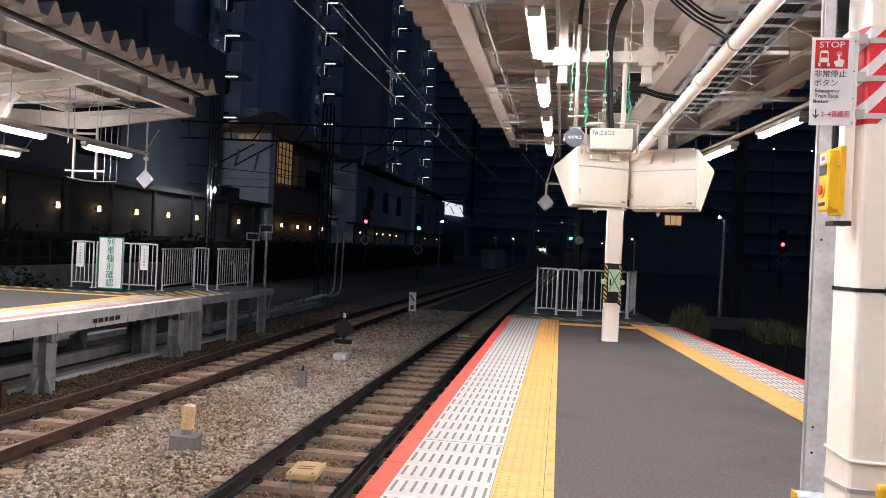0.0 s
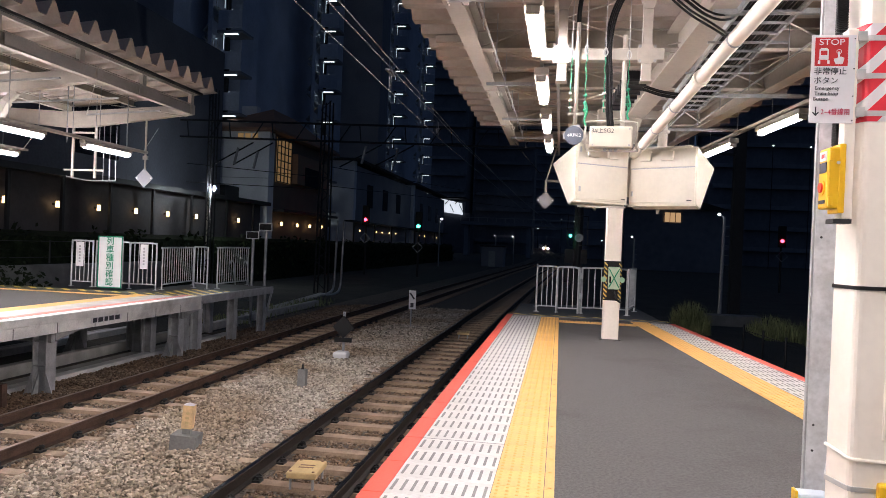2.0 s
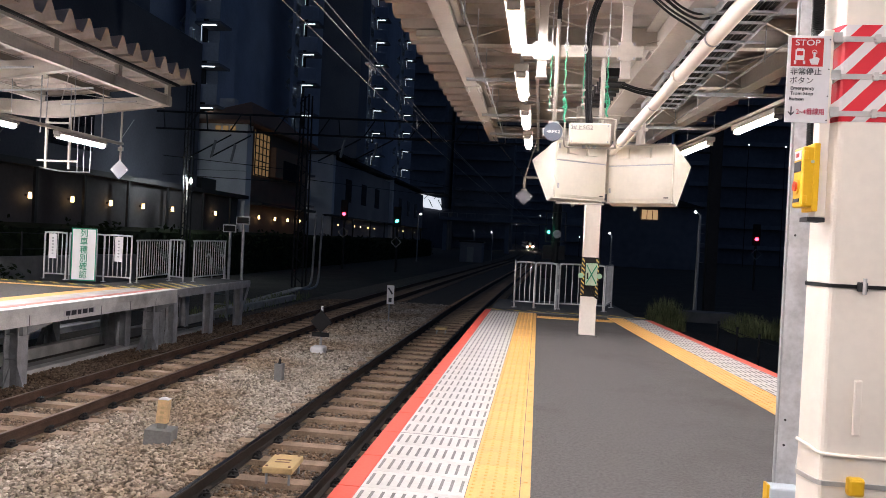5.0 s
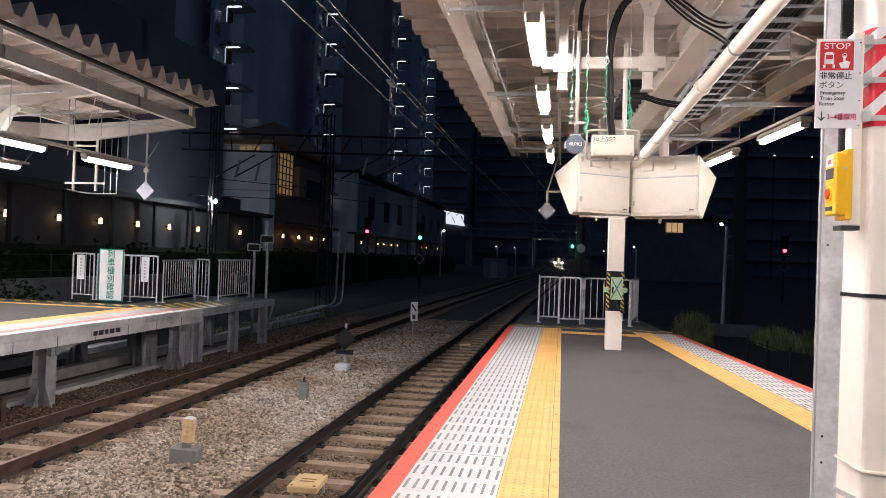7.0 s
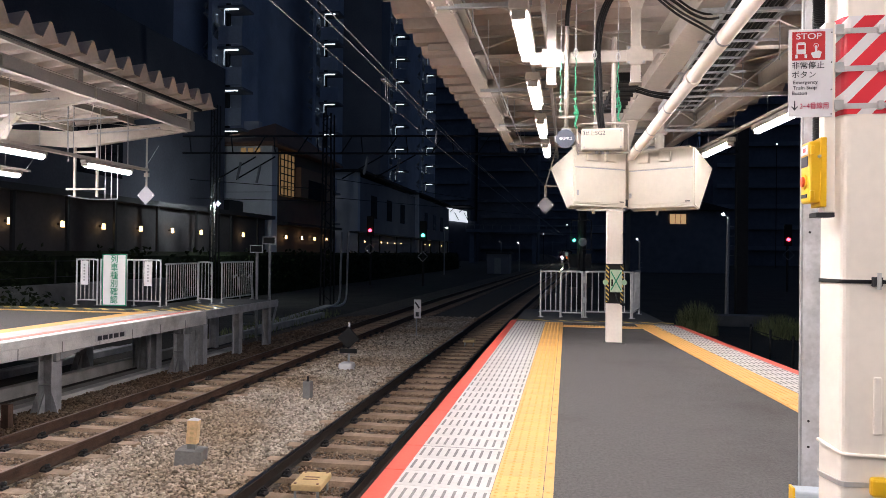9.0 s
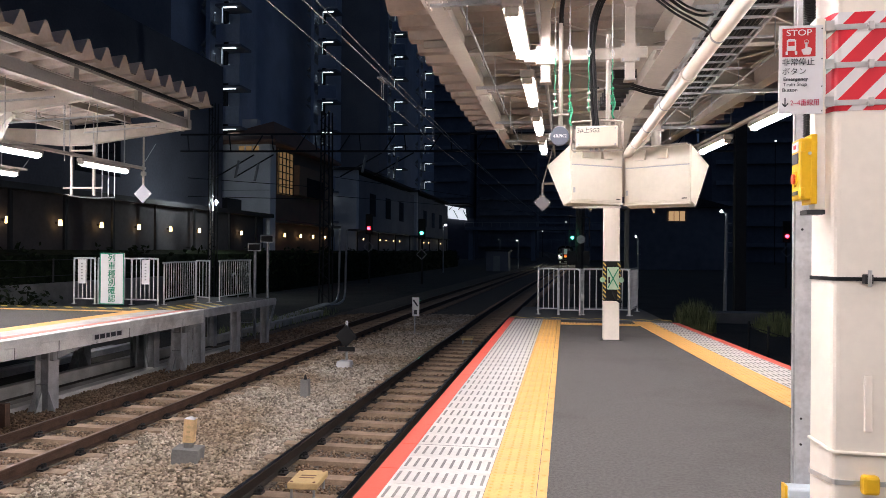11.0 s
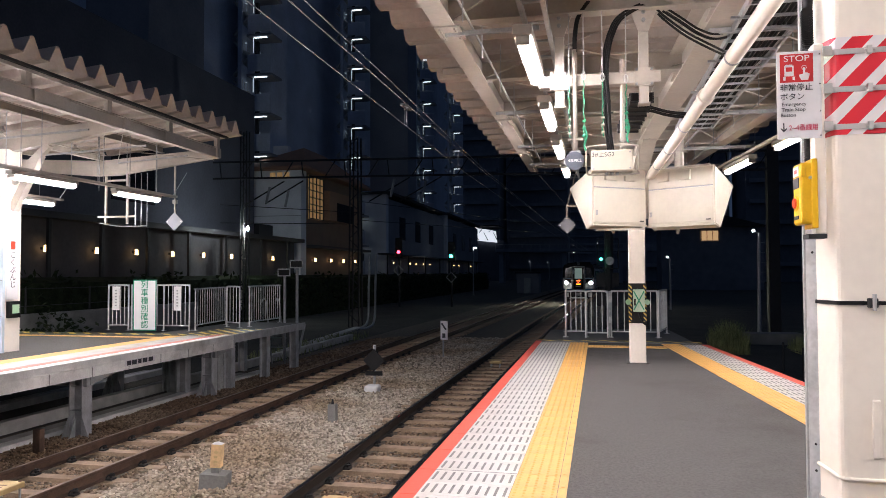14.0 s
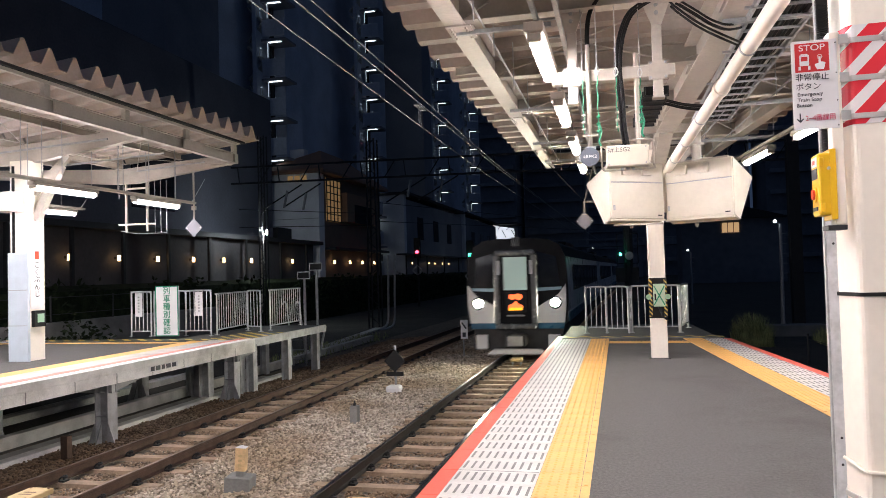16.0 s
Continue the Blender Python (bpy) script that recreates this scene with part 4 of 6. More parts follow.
tb = thing("roof_hanger", "cream square-tube hanger with bolted clamps below the canopy", "hanger")
part("cross_tube", B(0.84, 1.76, 5.62, 5.71, 2.85, 2.94, bevel=0.006), STEELW, tb)
for x in (1.0, 1.635):
    part("upright", B(x - 0.036, x + 0.036, 5.63, 5.70, 2.70, 3.42, bevel=0.005), STEELW, tb)
    part("clamp_plate", B(x - 0.07, x + 0.07, 5.608, 5.62, 2.825, 2.965), STEELW, tb)
    part("foot_plate", B(x - 0.045, x + 0.045, 5.615, 5.715, 2.69, 2.70), STEELW, tb)
    part("gusset", prism(bmesh.new(), [(x - 0.11, 3.44), (x + 0.11, 3.44), (x + 0.035, 3.24), (x - 0.035, 3.24)], 1, 5.615, 5.628), STEELW, tb)
    for z in (3.33, 3.39):
        part("bolt", rod(bmesh.new(), (x, 5.6, z), (x, 5.62, z), 0.016, 8), GALVD, tb)
    for dx in (-0.055, 0.055):
        for z in (2.84, 2.95):
            part("bolt", rod(bmesh.new(), (x + dx, 5.595, z), (x + dx, 5.61, z), 0.011, 6), GALV, tb)

pp = thing("drain_pipe", "cream drain pipe slanting down to the column", "pipe")
pa, pb = Vector((2.37, 5.1, 3.125)), Vector((2.04, 10.3, 2.80))
b = bmesh.new()
tube(b, [pa + (pa - pb) * 0.9, pa, pb], 0.062, 14, 1)
part("pipe", b, CREAM, pp, smooth=True)
b = bmesh.new()
tube(b, [pb, (2.02, 10.6, 2.77), (1.99, 10.9, 2.6), (1.98, 11.0, 2.2)], 0.062, 14, 4)
part("elbow", b, CREAM, pp, smooth=True)
for t in (-0.45, -0.1, 0.15, 0.35, 0.55, 0.75, 0.93):
    p = pa.lerp(pb, t)
    d = (pb - pa).normalized()
    part("collar" if t == 0.35 else "strap", rod(bmesh.new(), p - d * (0.05 if t == 0.35 else 0.012), p + d * (0.05 if t == 0.35 else 0.012), 0.076 if t == 0.35 else 0.067, 16), CREAM if t == 0.35 else GALV, pp, smooth=False)

cl = thing("cable_ladder", "galvanised cable ladder full of dark cables", "cable tray")
la, lb = Vector((2.50, 3.0, 3.22)), Vector((2.46, 9.45, 3.20))
for s in (-0.21, 0.21):
    part("side_rail", bar(bmesh.new(), la + Vector((s, 0, 0)), lb + Vector((s, 0, 0)), 0.02, 0.06), GALV, cl)
for k in range(24):
    p = la.lerp(lb, (k + 0.5) / 24)
    part("rung", bar(bmesh.new(), p + Vector((-0.28 if k % 4 == 0 else -0.21, 0, -0.025)), p + Vector((0.36 if k % 4 == 0 else 0.21, 0, -0.025)), 0.025, 0.018), GALV, cl)
for k in range(11):
    o = Vector((-0.17 + 0.034 * k, 0, 0.0 + 0.012 * (k % 2)))
    part("cable", rod(bmesh.new(), la + o, lb + o, 0.016, 6), BLACK, cl)

cb = thing("cable_bundle", "thick black cables looping from the roof to the junction box", "cables")
LOOP = [(1.385, 5.58, 2.335), (1.365, 5.57, 2.501), (1.357, 5.57, 2.738), (1.345, 5.57, 2.912), (1.358, 5.57, 3.085), (1.387, 5.57, 3.213), (1.442, 5.57, 3.331), (1.526, 5.57, 3.395), (1.629, 5.57, 3.439)]
for k in range(4):
    o = Vector((0.013 * k - 0.02, 0.008 * (k % 2), -0.004 * k))
    part("cable", tube(bmesh.new(), [Vector(q) + o for q in LOOP], 0.0085, 8, 4), BLACK, cb, smooth=True)
part("cable_tie", B(1.325, 1.405, 5.56, 5.595, 2.62, 2.628), BLACK, cb)
for k in range(2):
    part("cable", tube(bmesh.new(), [(1.112 + 0.014 * k, 5.6, 3.11), (1.115 + 0.014 * k, 5.6, 3.24), (1.14 + 0.014 * k, 5.6, 3.38), (1.22 + 0.014 * k, 5.6, 3.5)], 0.011, 8, 5), BLACK, cb, smooth=True)
cb2 = thing("cable_bundle", "sagging black cables between roof beam and cable ladder", "cables")
SAG = [(1.727, 5.6, 3.409), (1.797, 5.6, 3.336), (1.94, 5.6, 3.216), (2.121, 5.6, 3.103), (2.584, 6.9, 3.328)]
SAG_UP = [(1.776, 5.6, 3.406), (1.899, 5.6, 3.312), (2.041, 5.6, 3.206), (2.182, 5.6, 3.168), (2.673, 6.9, 3.628)]
for k in range(5):
    o = Vector((0.006 * k, 0.02 * k, 0.024 * (k % 3) - 0.024))
    part("cable", tube(bmesh.new(), [Vector(q) + o for q in (SAG if k % 2 else SAG_UP)], 0.009, 8, 5), BLACK, cb2, smooth=True)
for k in range(4):
    o = Vector((0.0, 0.02 * (k % 2), 0.018 * k - 0.02))
    part("cable", tube(bmesh.new(), [Vector(q) + o for q in [(1.707, 8.0, 3.159), (1.842, 8.0, 3.153), (2.017, 8.0, 3.098), (2.22, 8.0, 3.066), (2.363, 8.0, 3.085)]], 0.010, 6, 5), BLACK, cb2, smooth=True)
tp = thing("ribbed_cable_duct", "short black ribbed cable duct under the roof beam", "cable duct")
DUCT = pose(1.654, 7.6, 3.016, -3, 0, 4)
part("duct", B(-0.10, 0.10, -0.62, 0.62, -0.03, 0.05, DUCT, bevel=0.006), BLACK, tp)
for k in range(8):
    part("rib", B(-0.112, 0.112, -0.6 + 0.165 * k, -0.575 + 0.165 * k, -0.045, 0.055, DUCT), DARK, tp)


def rope(x, y, z0, z1, label, tail):
    r = thing("green_rope", label, "rope", "green safety ropes")
    pts = [(x + 0.005 * math.sin(k * 2.1), y + 0.005 * math.cos(k * 1.7), z1 + (z0 - z1) * k / 10) for k in range(11)]
    part("rope", tube(bmesh.new(), pts, 0.0042, 5, 2), ROPEG, r)
    part("wire", rod(bmesh.new(), (x, y, z1), (x, y, 3.4), 0.004, 5), GALVD, r)
    part("snap_hook", tube(bmesh.new(), [(x, y, z1), (x + 0.016, y, z1 + 0.03), (x, y, z1 + 0.07), (x - 0.016, y, z1 + 0.03), (x, y, z1)], 0.005, 5, 3), CHROME, r)
    for k in range(3):
        part("knot", rod(bmesh.new(), (x - 0.012, y, z0 + 0.03 + 0.055 * k), (x + 0.014, y, z0 + 0.038 + 0.055 * k), 0.010, 6), ROPEG if tail else STEELW, r)
    if tail:
        part("loose_end", tube(bmesh.new(), [(x, y, z0 + 0.1), (x + 0.02, y, z0 + 0.03), (x + 0.0, y, z0 - 0.04), (x + 0.015, y, z0 - 0.08)], 0.008, 5, 3), ROPEG, r)
    return r


rope(1.075, 5.57, 2.44, 2.86, "green safety rope with clips by the hanging pipe", False)
rope(1.185, 5.56, 2.42, 2.88, "frayed green rope with a loose end under the canopy", True)
rope(1.325, 5.56, 2.44, 2.86, "green safety rope beside the black cables", False)
rope(1.50, 5.57, 2.47, 2.84, "knotted green rope between cables and beam", True)


# ---- trackside things ----
def kilo(m):
    p = thing("track_marker_post", "yellowed square marker post on a concrete block", "marker post", "", m)
    part("block", prism(bmesh.new(), [(-0.16, -0.14), (0.16, -0.14), (0.16, 0.14), (-0.16, 0.14)], 2, -0.08, 0.16), CONCD, p)
    part("stub", B(-0.05, 0.05, -0.04, 0.04, 0.16, 0.24), CONCD, p)
    part("post", prism(bmesh.new(), [(-0.065, -0.055), (0.065, -0.055), (0.065, 0.055), (-0.065, 0.055)], 2, 0.23, 0.52), WOOD, p)
    part("cap", bmesh_pyramid(0.067, 0.057, 0.52, 0.03), SIGNW, p)
    for z in (0.29, 0.35, 0.41):
        part("letter_bar", B(-0.022, 0.022, -0.0565, -0.055, z, z + 0.028), TIN, p)
    return p


def bmesh_pyramid(a, b, z, h):
    bm = bmesh.new()
    v = [bm.verts.new(q) for q in ((-a, -b, z), (a, -b, z), (a, b, z), (-a, b, z))]
    t = bm.verts.new((0, 0, z + h))
    bm.faces.new(v[::-1])
    for i in range(4):
        bm.faces.new((v[i], v[(i + 1) % 4], t))
    return bm


kilo(pose(-3.47, 8.45, -1.25, 0, 4, 10))
mk = thing("track_marker_post", "brown wooden marker stake by the far platform footing", "marker post")
part("post", prism(bmesh.new(), [(-7.06, 9.52), (-6.94, 9.52), (-6.94, 9.62), (-7.06, 9.62)], 2, -1.4, -0.92), RUST, mk)
bd = thing("shunt_marker", "black diamond signal on a short post with white foot", "signal")
part("diamond", prism(bmesh.new(), [(-3.75, -0.83), (-3.5, -0.575), (-3.75, -0.32), (-4.0, -0.575)], 1, 16.05, 16.09), BLACK, bd)
part("tag", B(-3.95, -3.55, 16.05, 16.09, -0.92, -0.82), BLACK, bd)
part("post", rod(bmesh.new(), (-3.75, 16.12, -1.3), (-3.75, 16.12, -0.25), 0.03, 8), GALVD, bd)
part("cap", B(-3.775, -3.725, 16.095, 16.145, -0.32, -0.23), SIGNW, bd)
part("foot", B(-3.93, -3.6, 15.85, 16.2, -1.32, -1.12, bevel=0.06), SIGNW, bd)
gb = thing("cable_bollard", "small grey concrete bollard among the stones", "bollard")
part("body", prism(bmesh.new(), [(-3.51, 12.5), (-3.37, 12.5), (-3.37, 12.64), (-3.51, 12.64)], 2, -1.3, -0.95), CONCD, gb)
part("knob", rod(bmesh.new(), (-3.44, 12.57, -0.95), (-3.44, 12.57, -0.86), 0.03, 8, 0.015), DARK, gb)
wm = thing("white_marker_plate", "white plate with a black slash on a thin stake", "marker")
part("plate", B(-3.68, -3.45, 23.0, 23.02, -0.72, -0.12), SIGNW, wm)
part("stake", rod(bmesh.new(), (-3.6, 23.04, -1.4), (-3.6, 23.04, -0.2), 0.025, 6), GALVD, wm)
part("slash", bar(bmesh.new(), (-3.64, 22.99, -0.2), (-3.5, 22.99, -0.4), 0.01, 0.05), INK, wm)
part("numeral_bar", B(-3.62, -3.52, 22.985, 22.998, -0.66, -0.52), INK, wm)


def plate_box(m, label):
    t = thing("track_coil", label, "track device", "track coils", m)
    part("plate", B(-0.16, 0.16, -0.24, 0.24, 0.0, 0.07, bevel=0.015), TIN, t)
    for x in (-0.12, 0.12):
        for y in (-0.2, 0.2):
            part("leg", rod(bmesh.new(), (x, y, -0.12), (x, y, 0.0), 0.014, 6), GALVD, t)
            part("bolt", rod(bmesh.new(), (x, y, 0.07), (x, y, 0.078), 0.016, 6), BROWNR, t)
    for y in (-0.06, 0.02):
        part("letter_bar", B(-0.08, 0.08, y, y + 0.03, 0.0702, 0.072), BROWNR, t)
    return t


plate_box(pose(-1.54, 7.45, -1.11, 0, 0, 4), "cream plate on legs between the rails")
plate_box(pose(-5.55, 7.25, -1.11, 0, 0, 4), "cream plate on legs between the rusty rails")
plate_box(pose(-1.56, 20.5, -1.11, 0, 0, 4), "small pale plate on legs further down the track")


# ---- far platform on the left ----
WHTD = mat("dulled_white_block", (0.5, 0.485, 0.475), 0.65, vary=0.12, scale=3, bump=0.1, stain=0.7)
EDGEC = mat("pale_edge_concrete", (0.83, 0.82, 0.80), 0.8, vary=0.16, scale=2.5, fine=50, bump=0.25, stain=0.7)


def leg(x, y, z0, z1, w, parent, name="leg"):
    """Upright rolled steel section, open towards the line."""
    b = B(x - w / 2, x - w / 2 + 0.018, y - w / 2, y + w / 2, z0, z1)
    box(b, x + w / 2 - 0.018, x + w / 2, y - w / 2, y + w / 2, z0, z1)
    box(b, x - w / 2 + 0.018, x + w / 2 - 0.018, y - 0.008, y + 0.008, z0, z1)
    return part(name, b, LEGM, parent)



# Concrete darkened in colour to stand in for the shade under the slab.
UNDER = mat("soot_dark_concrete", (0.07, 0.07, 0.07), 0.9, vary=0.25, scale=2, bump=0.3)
LP = thing("platform_2", "opposite platform on steel legs with yellow line paving", "platform", kind="structure")
LE = -7.0
part("slab", B(-14.5, LE, -8, 15.6, -0.12, -0.005), CONC, LP)
part("edge_beam", B(LE - 0.22, LE + 0.015, -8, 15.6, -0.30, -0.125), EDGEC, LP)
part("edge_cap", B(LE - 0.2, LE + 0.02, -8, 15.6, -0.12, 0.0), EDGEC, LP)
part("surface", B(-13.9, -7.2, -8, 15.6, -0.004, 0.0), ASPH, LP)
part("edge_line", B(-7.37, -7.2, -8, 15.6, 0.0, 0.005), PINK, LP)
part("white_strip", B(-7.92, -7.374, -8, 15.6, 0.0, 0.005), WHTD, LP)
part("yellow_strip", B(-8.3, -7.924, -8, 15.1, 0.0, 0.006), YEL, LP)
part("yellow_strip", B(-13.3, -8.304, 14.55, 14.78, 0.0, 0.006), YEL, LP)
part("white_strip", B(-13.9, -13.3, -8, 15.6, 0.0, 0.005), WHT, LP)
part("yellow_strip", B(-13.3, -12.95, -8, 14.5, 0.0, 0.006), YEL, LP)
part("hazard_tape", B(-13.9, -7.4, 15.2, 15.55, 0.006, 0.008), HAZG, LP)
part("plate_sign", B(LE + 0.016, LE + 0.022, 11.6, 12.5, -0.24, -0.13), SIGNW, LP)
for i, (a, w) in enumerate(((11.65, 0.12), (11.8, 0.14), (11.98, 0.1), (12.12, 0.14), (12.3, 0.14))):
    part("letter_bar", B(LE + 0.0225, LE + 0.024, a, a + w, -0.225, -0.145), INK, LP)
for k in range(24):
    part("slab_joint", B(LE + 0.0155, LE + 0.0185, -7 + k * 0.985, -6.985 + k * 0.985, -0.30, -0.13), SLOT, LP)
for y in (-4.0, 2.0, 6.6, 10.8, 15.0):
    for x in (-7.25, -9.6, -12.6):
        leg(x, y, -1.5, -0.30, 0.25, LP)
        for q in (-1, 1):
            part("foot_gusset", prism(bmesh.new(), [(y + q * 0.13, -1.42), (y + q * 0.33, -1.42), (y + q * 0.13, -0.98)], 0, x - 0.012, x + 0.012), GALVD, LP)
            part("foot_gusset", prism(bmesh.new(), [(x + q * 0.128, -1.42), (x + q * 0.30, -1.42), (x + q * 0.128, -0.95)], 1, y - 0.125, y - 0.105), LEGM, LP)
        part("base_plate", B(x - 0.24, x + 0.24, y - 0.36, y + 0.36, -1.45, -1.425), GALVD, LP)
    part("cross_girder", hbeam(bmesh.new(), (-13.8, y, -0.38), (LE - 0.05, y, -0.38), 0.2, 0.16), GALVD, LP)
    part("bracket", prism(bmesh.new(), [(y - 0.1, -0.46), (y + 0.75, -0.31), (y + 0.75, -0.29), (y - 0.1, -0.29)], 0, LE - 0.2, LE - 0.06), GALVD, LP)
    part("stiffener", B(-7.36, -7.14, y - 0.11, y + 0.11, -0.86, -0.845), GALVD, LP)
for x, y in ((-7.95, 15.1), (-7.5, 15.75), (-8.5, 15.6)):
    leg(x, y, -1.5, -0.30, 0.22, LP)
for x in (-7.85, -10.8):
    part("footing_wall", B(x - 0.18, x + 0.05, -8, 19, -1.5, -1.27), EDGEC, LP)
    part("footing_slab", B(x - 0.75, x - 0.18, -8, 19, -1.5, -1.36), CONC, LP)
part("footing_wall", B(-9.2, -9.0, -8, 30, -1.5, -1.2), CONC, LP)
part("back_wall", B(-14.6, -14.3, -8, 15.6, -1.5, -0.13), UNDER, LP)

wk2 = thing("walkway_2", "grey staff walkway beyond the far platform end", "walkway", kind="structure")
part("deck", B(-9.2, -7.1, 15.62, 20.0, -0.1, -0.02), DECK, wk2)
part("edge_channel", B(-7.1, -7.04, 15.62, 20.0, -0.2, -0.01), LEGM, wk2)
part("hazard_edge", B(-8.3, -7.12, 15.75, 17.5, -0.02, -0.012), HAZG, wk2)
for y in (16.0, 17.9, 19.8):
    for x in (-7.3, -8.9):
        leg(x, y, -1.5, -0.1, 0.2, wk2, "post")
part("brace", bar(bmesh.new(), (-7.3, 19.8, -1.4), (-7.3, 20.6, -0.1), 0.05, 0.05), GALVD, wk2)

barrier(0.57, 1.14, 4, "galvanised barrier fence with a hanging notice", pose(-10.95, 16.55, -0.01))
barrier(0.9, 1.14, 4, "galvanised barrier fence behind the green sign", pose(-10.32, 16.6, -0.01))
barrier(0.7, 1.14, 5, "galvanised barrier fence with a second notice", pose(-9.38, 16.55, -0.01))
barrier(2.1, 1.04, 13, "close-barred galvanised fence along the walkway", pose(-8.64, 16.76, -0.01, 0, 0, 97.6))
barrier(0.6, 1.08, 3, "narrow pale galvanised fence panel across the walkway", pose(-8.46, 18.03, -0.01, 0, 0, -29.5))
barrier(1.9, 1.08, 13, "close-barred galvanised fence at the walkway end", pose(-7.85, 18.12, -0.01, 0, 0, 90))
hl = thing("access_ladder", "grey tubular ladder hoop at the walkway end", "ladder")
for dx in (0, 0.42):
    part("rail", tube(bmesh.new(), [(-8.4 + dx, 20.7, -1.3), (-8.4 + dx, 20.35, 0.3), (-8.4 + dx, 20.3, 0.55), (-8.4 + dx, 20.15, 0.68), (-8.4 + dx, 20.02, 0.6)], 0.022, 6, 4), GALV, hl, smooth=True)
for k in range(4):
    part("rung", rod(bmesh.new(), (-8.4, 20.66 - 0.07 * k, -1.1 + 0.3 * k), (-7.98, 20.66 - 0.07 * k, -1.1 + 0.3 * k), 0.014, 6), GALV, hl)
gs = thing("train_type_sign", "white sign board with green vertical lettering on the fence", "sign")
part("board", B(-9.97, -9.33, 16.14, 16.17, 0.02, 1.27, bevel=0.004), SIGNW, gs)
for a in ((-9.97, -9.945), (-9.355, -9.33)):
    part("border", B(a[0], a[1], 16.134, 16.14, 0.02, 1.27), GREEN, gs)
for z in (0.02, 1.245):
    part("border", B(-9.945, -9.355, 16.134, 16.14, z, z + 0.025), GREEN, gs)
for i, ch in enumerate("列車種別確認"):
    lettering(ch, 0.2, pose(-9.65, 16.132, 1.14 - i * 0.197) @ FACE_S, GREEN, gs, 1.05, 0.0012)
for x in (-10.7, -8.98):
    nt_ = thing("fence_notice", "narrow white notice tied to the fence", "notice", "fence notices")
    part("board", B(x - 0.1, x + 0.1, 16.49, 16.505, 0.5, 1.1), SIGNW, nt_)
    for k in range(6):
        part("letter_bar", B(x - 0.022, x + 0.022, 16.486, 16.49, 0.60 + 0.075 * k, 0.635 + 0.075 * k), GALVD, nt_)

# posts with small boards past the walkway
for x, y, h in ((-8.15, 22.0, 1.62), (-8.75, 22.4, 1.35)):
    sp = thing("post_sign", "small dark board on a grey post by the walkway", "sign", "post signs")
    part("post", rod(bmesh.new(), (x, y, -1.45), (x, y, h), 0.05, 8), GALV, sp)
    part("board", B(x - 0.22, x + 0.22, y - 0.07, y - 0.03, h - 0.03, h + 0.22), GALV, sp)
    part("face", B(x - 0.19, x + 0.19, y - 0.076, y - 0.07, h, h + 0.19), BLACK, sp)

# ---- far canopy ----
can2 = thing("canopy_2", "cream steel canopy with a saw-edged ribbed roof", "canopy", kind="structure")
part("roof_plate", folded(bmesh.new(), lambda y: -6.55, lambda y: -9.9, -8, 15.15, 4.52, 4.18, amp=0.27), SHEET, can2)
part("roof_plate", folded(bmesh.new(), lambda y: -9.95, lambda y: -14.2, -8, 15.15, 4.18, 4.5, amp=0.27), SHEET, can2)
part("edge_beam", hbeam(bmesh.new(), (-6.95, -8, 4.08), (-6.95, 14.75, 4.08), 0.12, 0.22), STEELW, can2)
part("upper_rail", bar(bmesh.new(), (-6.92, -8, 4.42), (-6.92, 14.75, 4.42), 0.06, 0.06), STEELW, can2)
part("gutter", rod(bmesh.new(), (-6.85, -8, 4.46), (-6.85, 15.0, 4.46), 0.035, 6), DARK, can2)
for k in range(13):
    y = 14.7 - 1.85 * k
    part("strut", B(-6.98, -6.9, y - 0.06, y + 0.06, 4.19, 4.40), STEELW, can2)
for y in (14.75, 11.5, 8.0, 4.5, 0.5, -4):
    part("cross_beam", prism(bmesh.new(), [(-6.9, 4.18), (-6.9, 3.98), (-9.4, 3.66), (-10.0, 3.66), (-13.8, 4.0), (-13.8, 4.2), (-9.8, 4.0)], 1, y - 0.07, y + 0.07), STEELW, can2)
    if y < 14:
        part("knee_brace", bar(bmesh.new(), (-9.3, y, 3.1), (-8.5, y, 3.78), 0.1, 0.12), STEELW, can2)
for x, z in ((-8.3, 4.2), (-9.8, 4.06), (-11.5, 4.22)):
    part("purlin", hbeam(bmesh.new(), (x, -8, z), (x, 14.75, z), 0.1, 0.14), STEELW, can2)
for y in (13.9, 13.0, 12.2, 10.6, 9.7):
    for x in (-7.9, -8.6):
        part("hanger_rod", rod(bmesh.new(), (x, y, 3.1), (x, y, 4.2), 0.008, 5), GALVD, can2)
for y, x0, x1, z in ((13.6, -8.6, -7.0, 3.75), (12.2, -9.2, -7.0, 3.72), (10.6, -9.2, -7.0, 3.72)):
    part("conduit", bar(bmesh.new(), (x0, y, z), (x1, y, z + 0.1), 0.03, 0.03), GALVD, can2)
for a, b_ in (((-7, 11.5), (-9.4, 14.7)), ((-9.4, 11.5), (-7, 14.7)), ((-7, 8), (-9.4, 11.5))):
    part("tie_rod", rod(bmesh.new(), (*a, 3.92), (*b_, 3.92), 0.008, 5), STEELW, can2)
for y in (13.0, 9.6):
    part("splice", B(-6.885, -6.875, y - 0.35, y + 0.35, 4.0, 4.17), STEELW, can2)
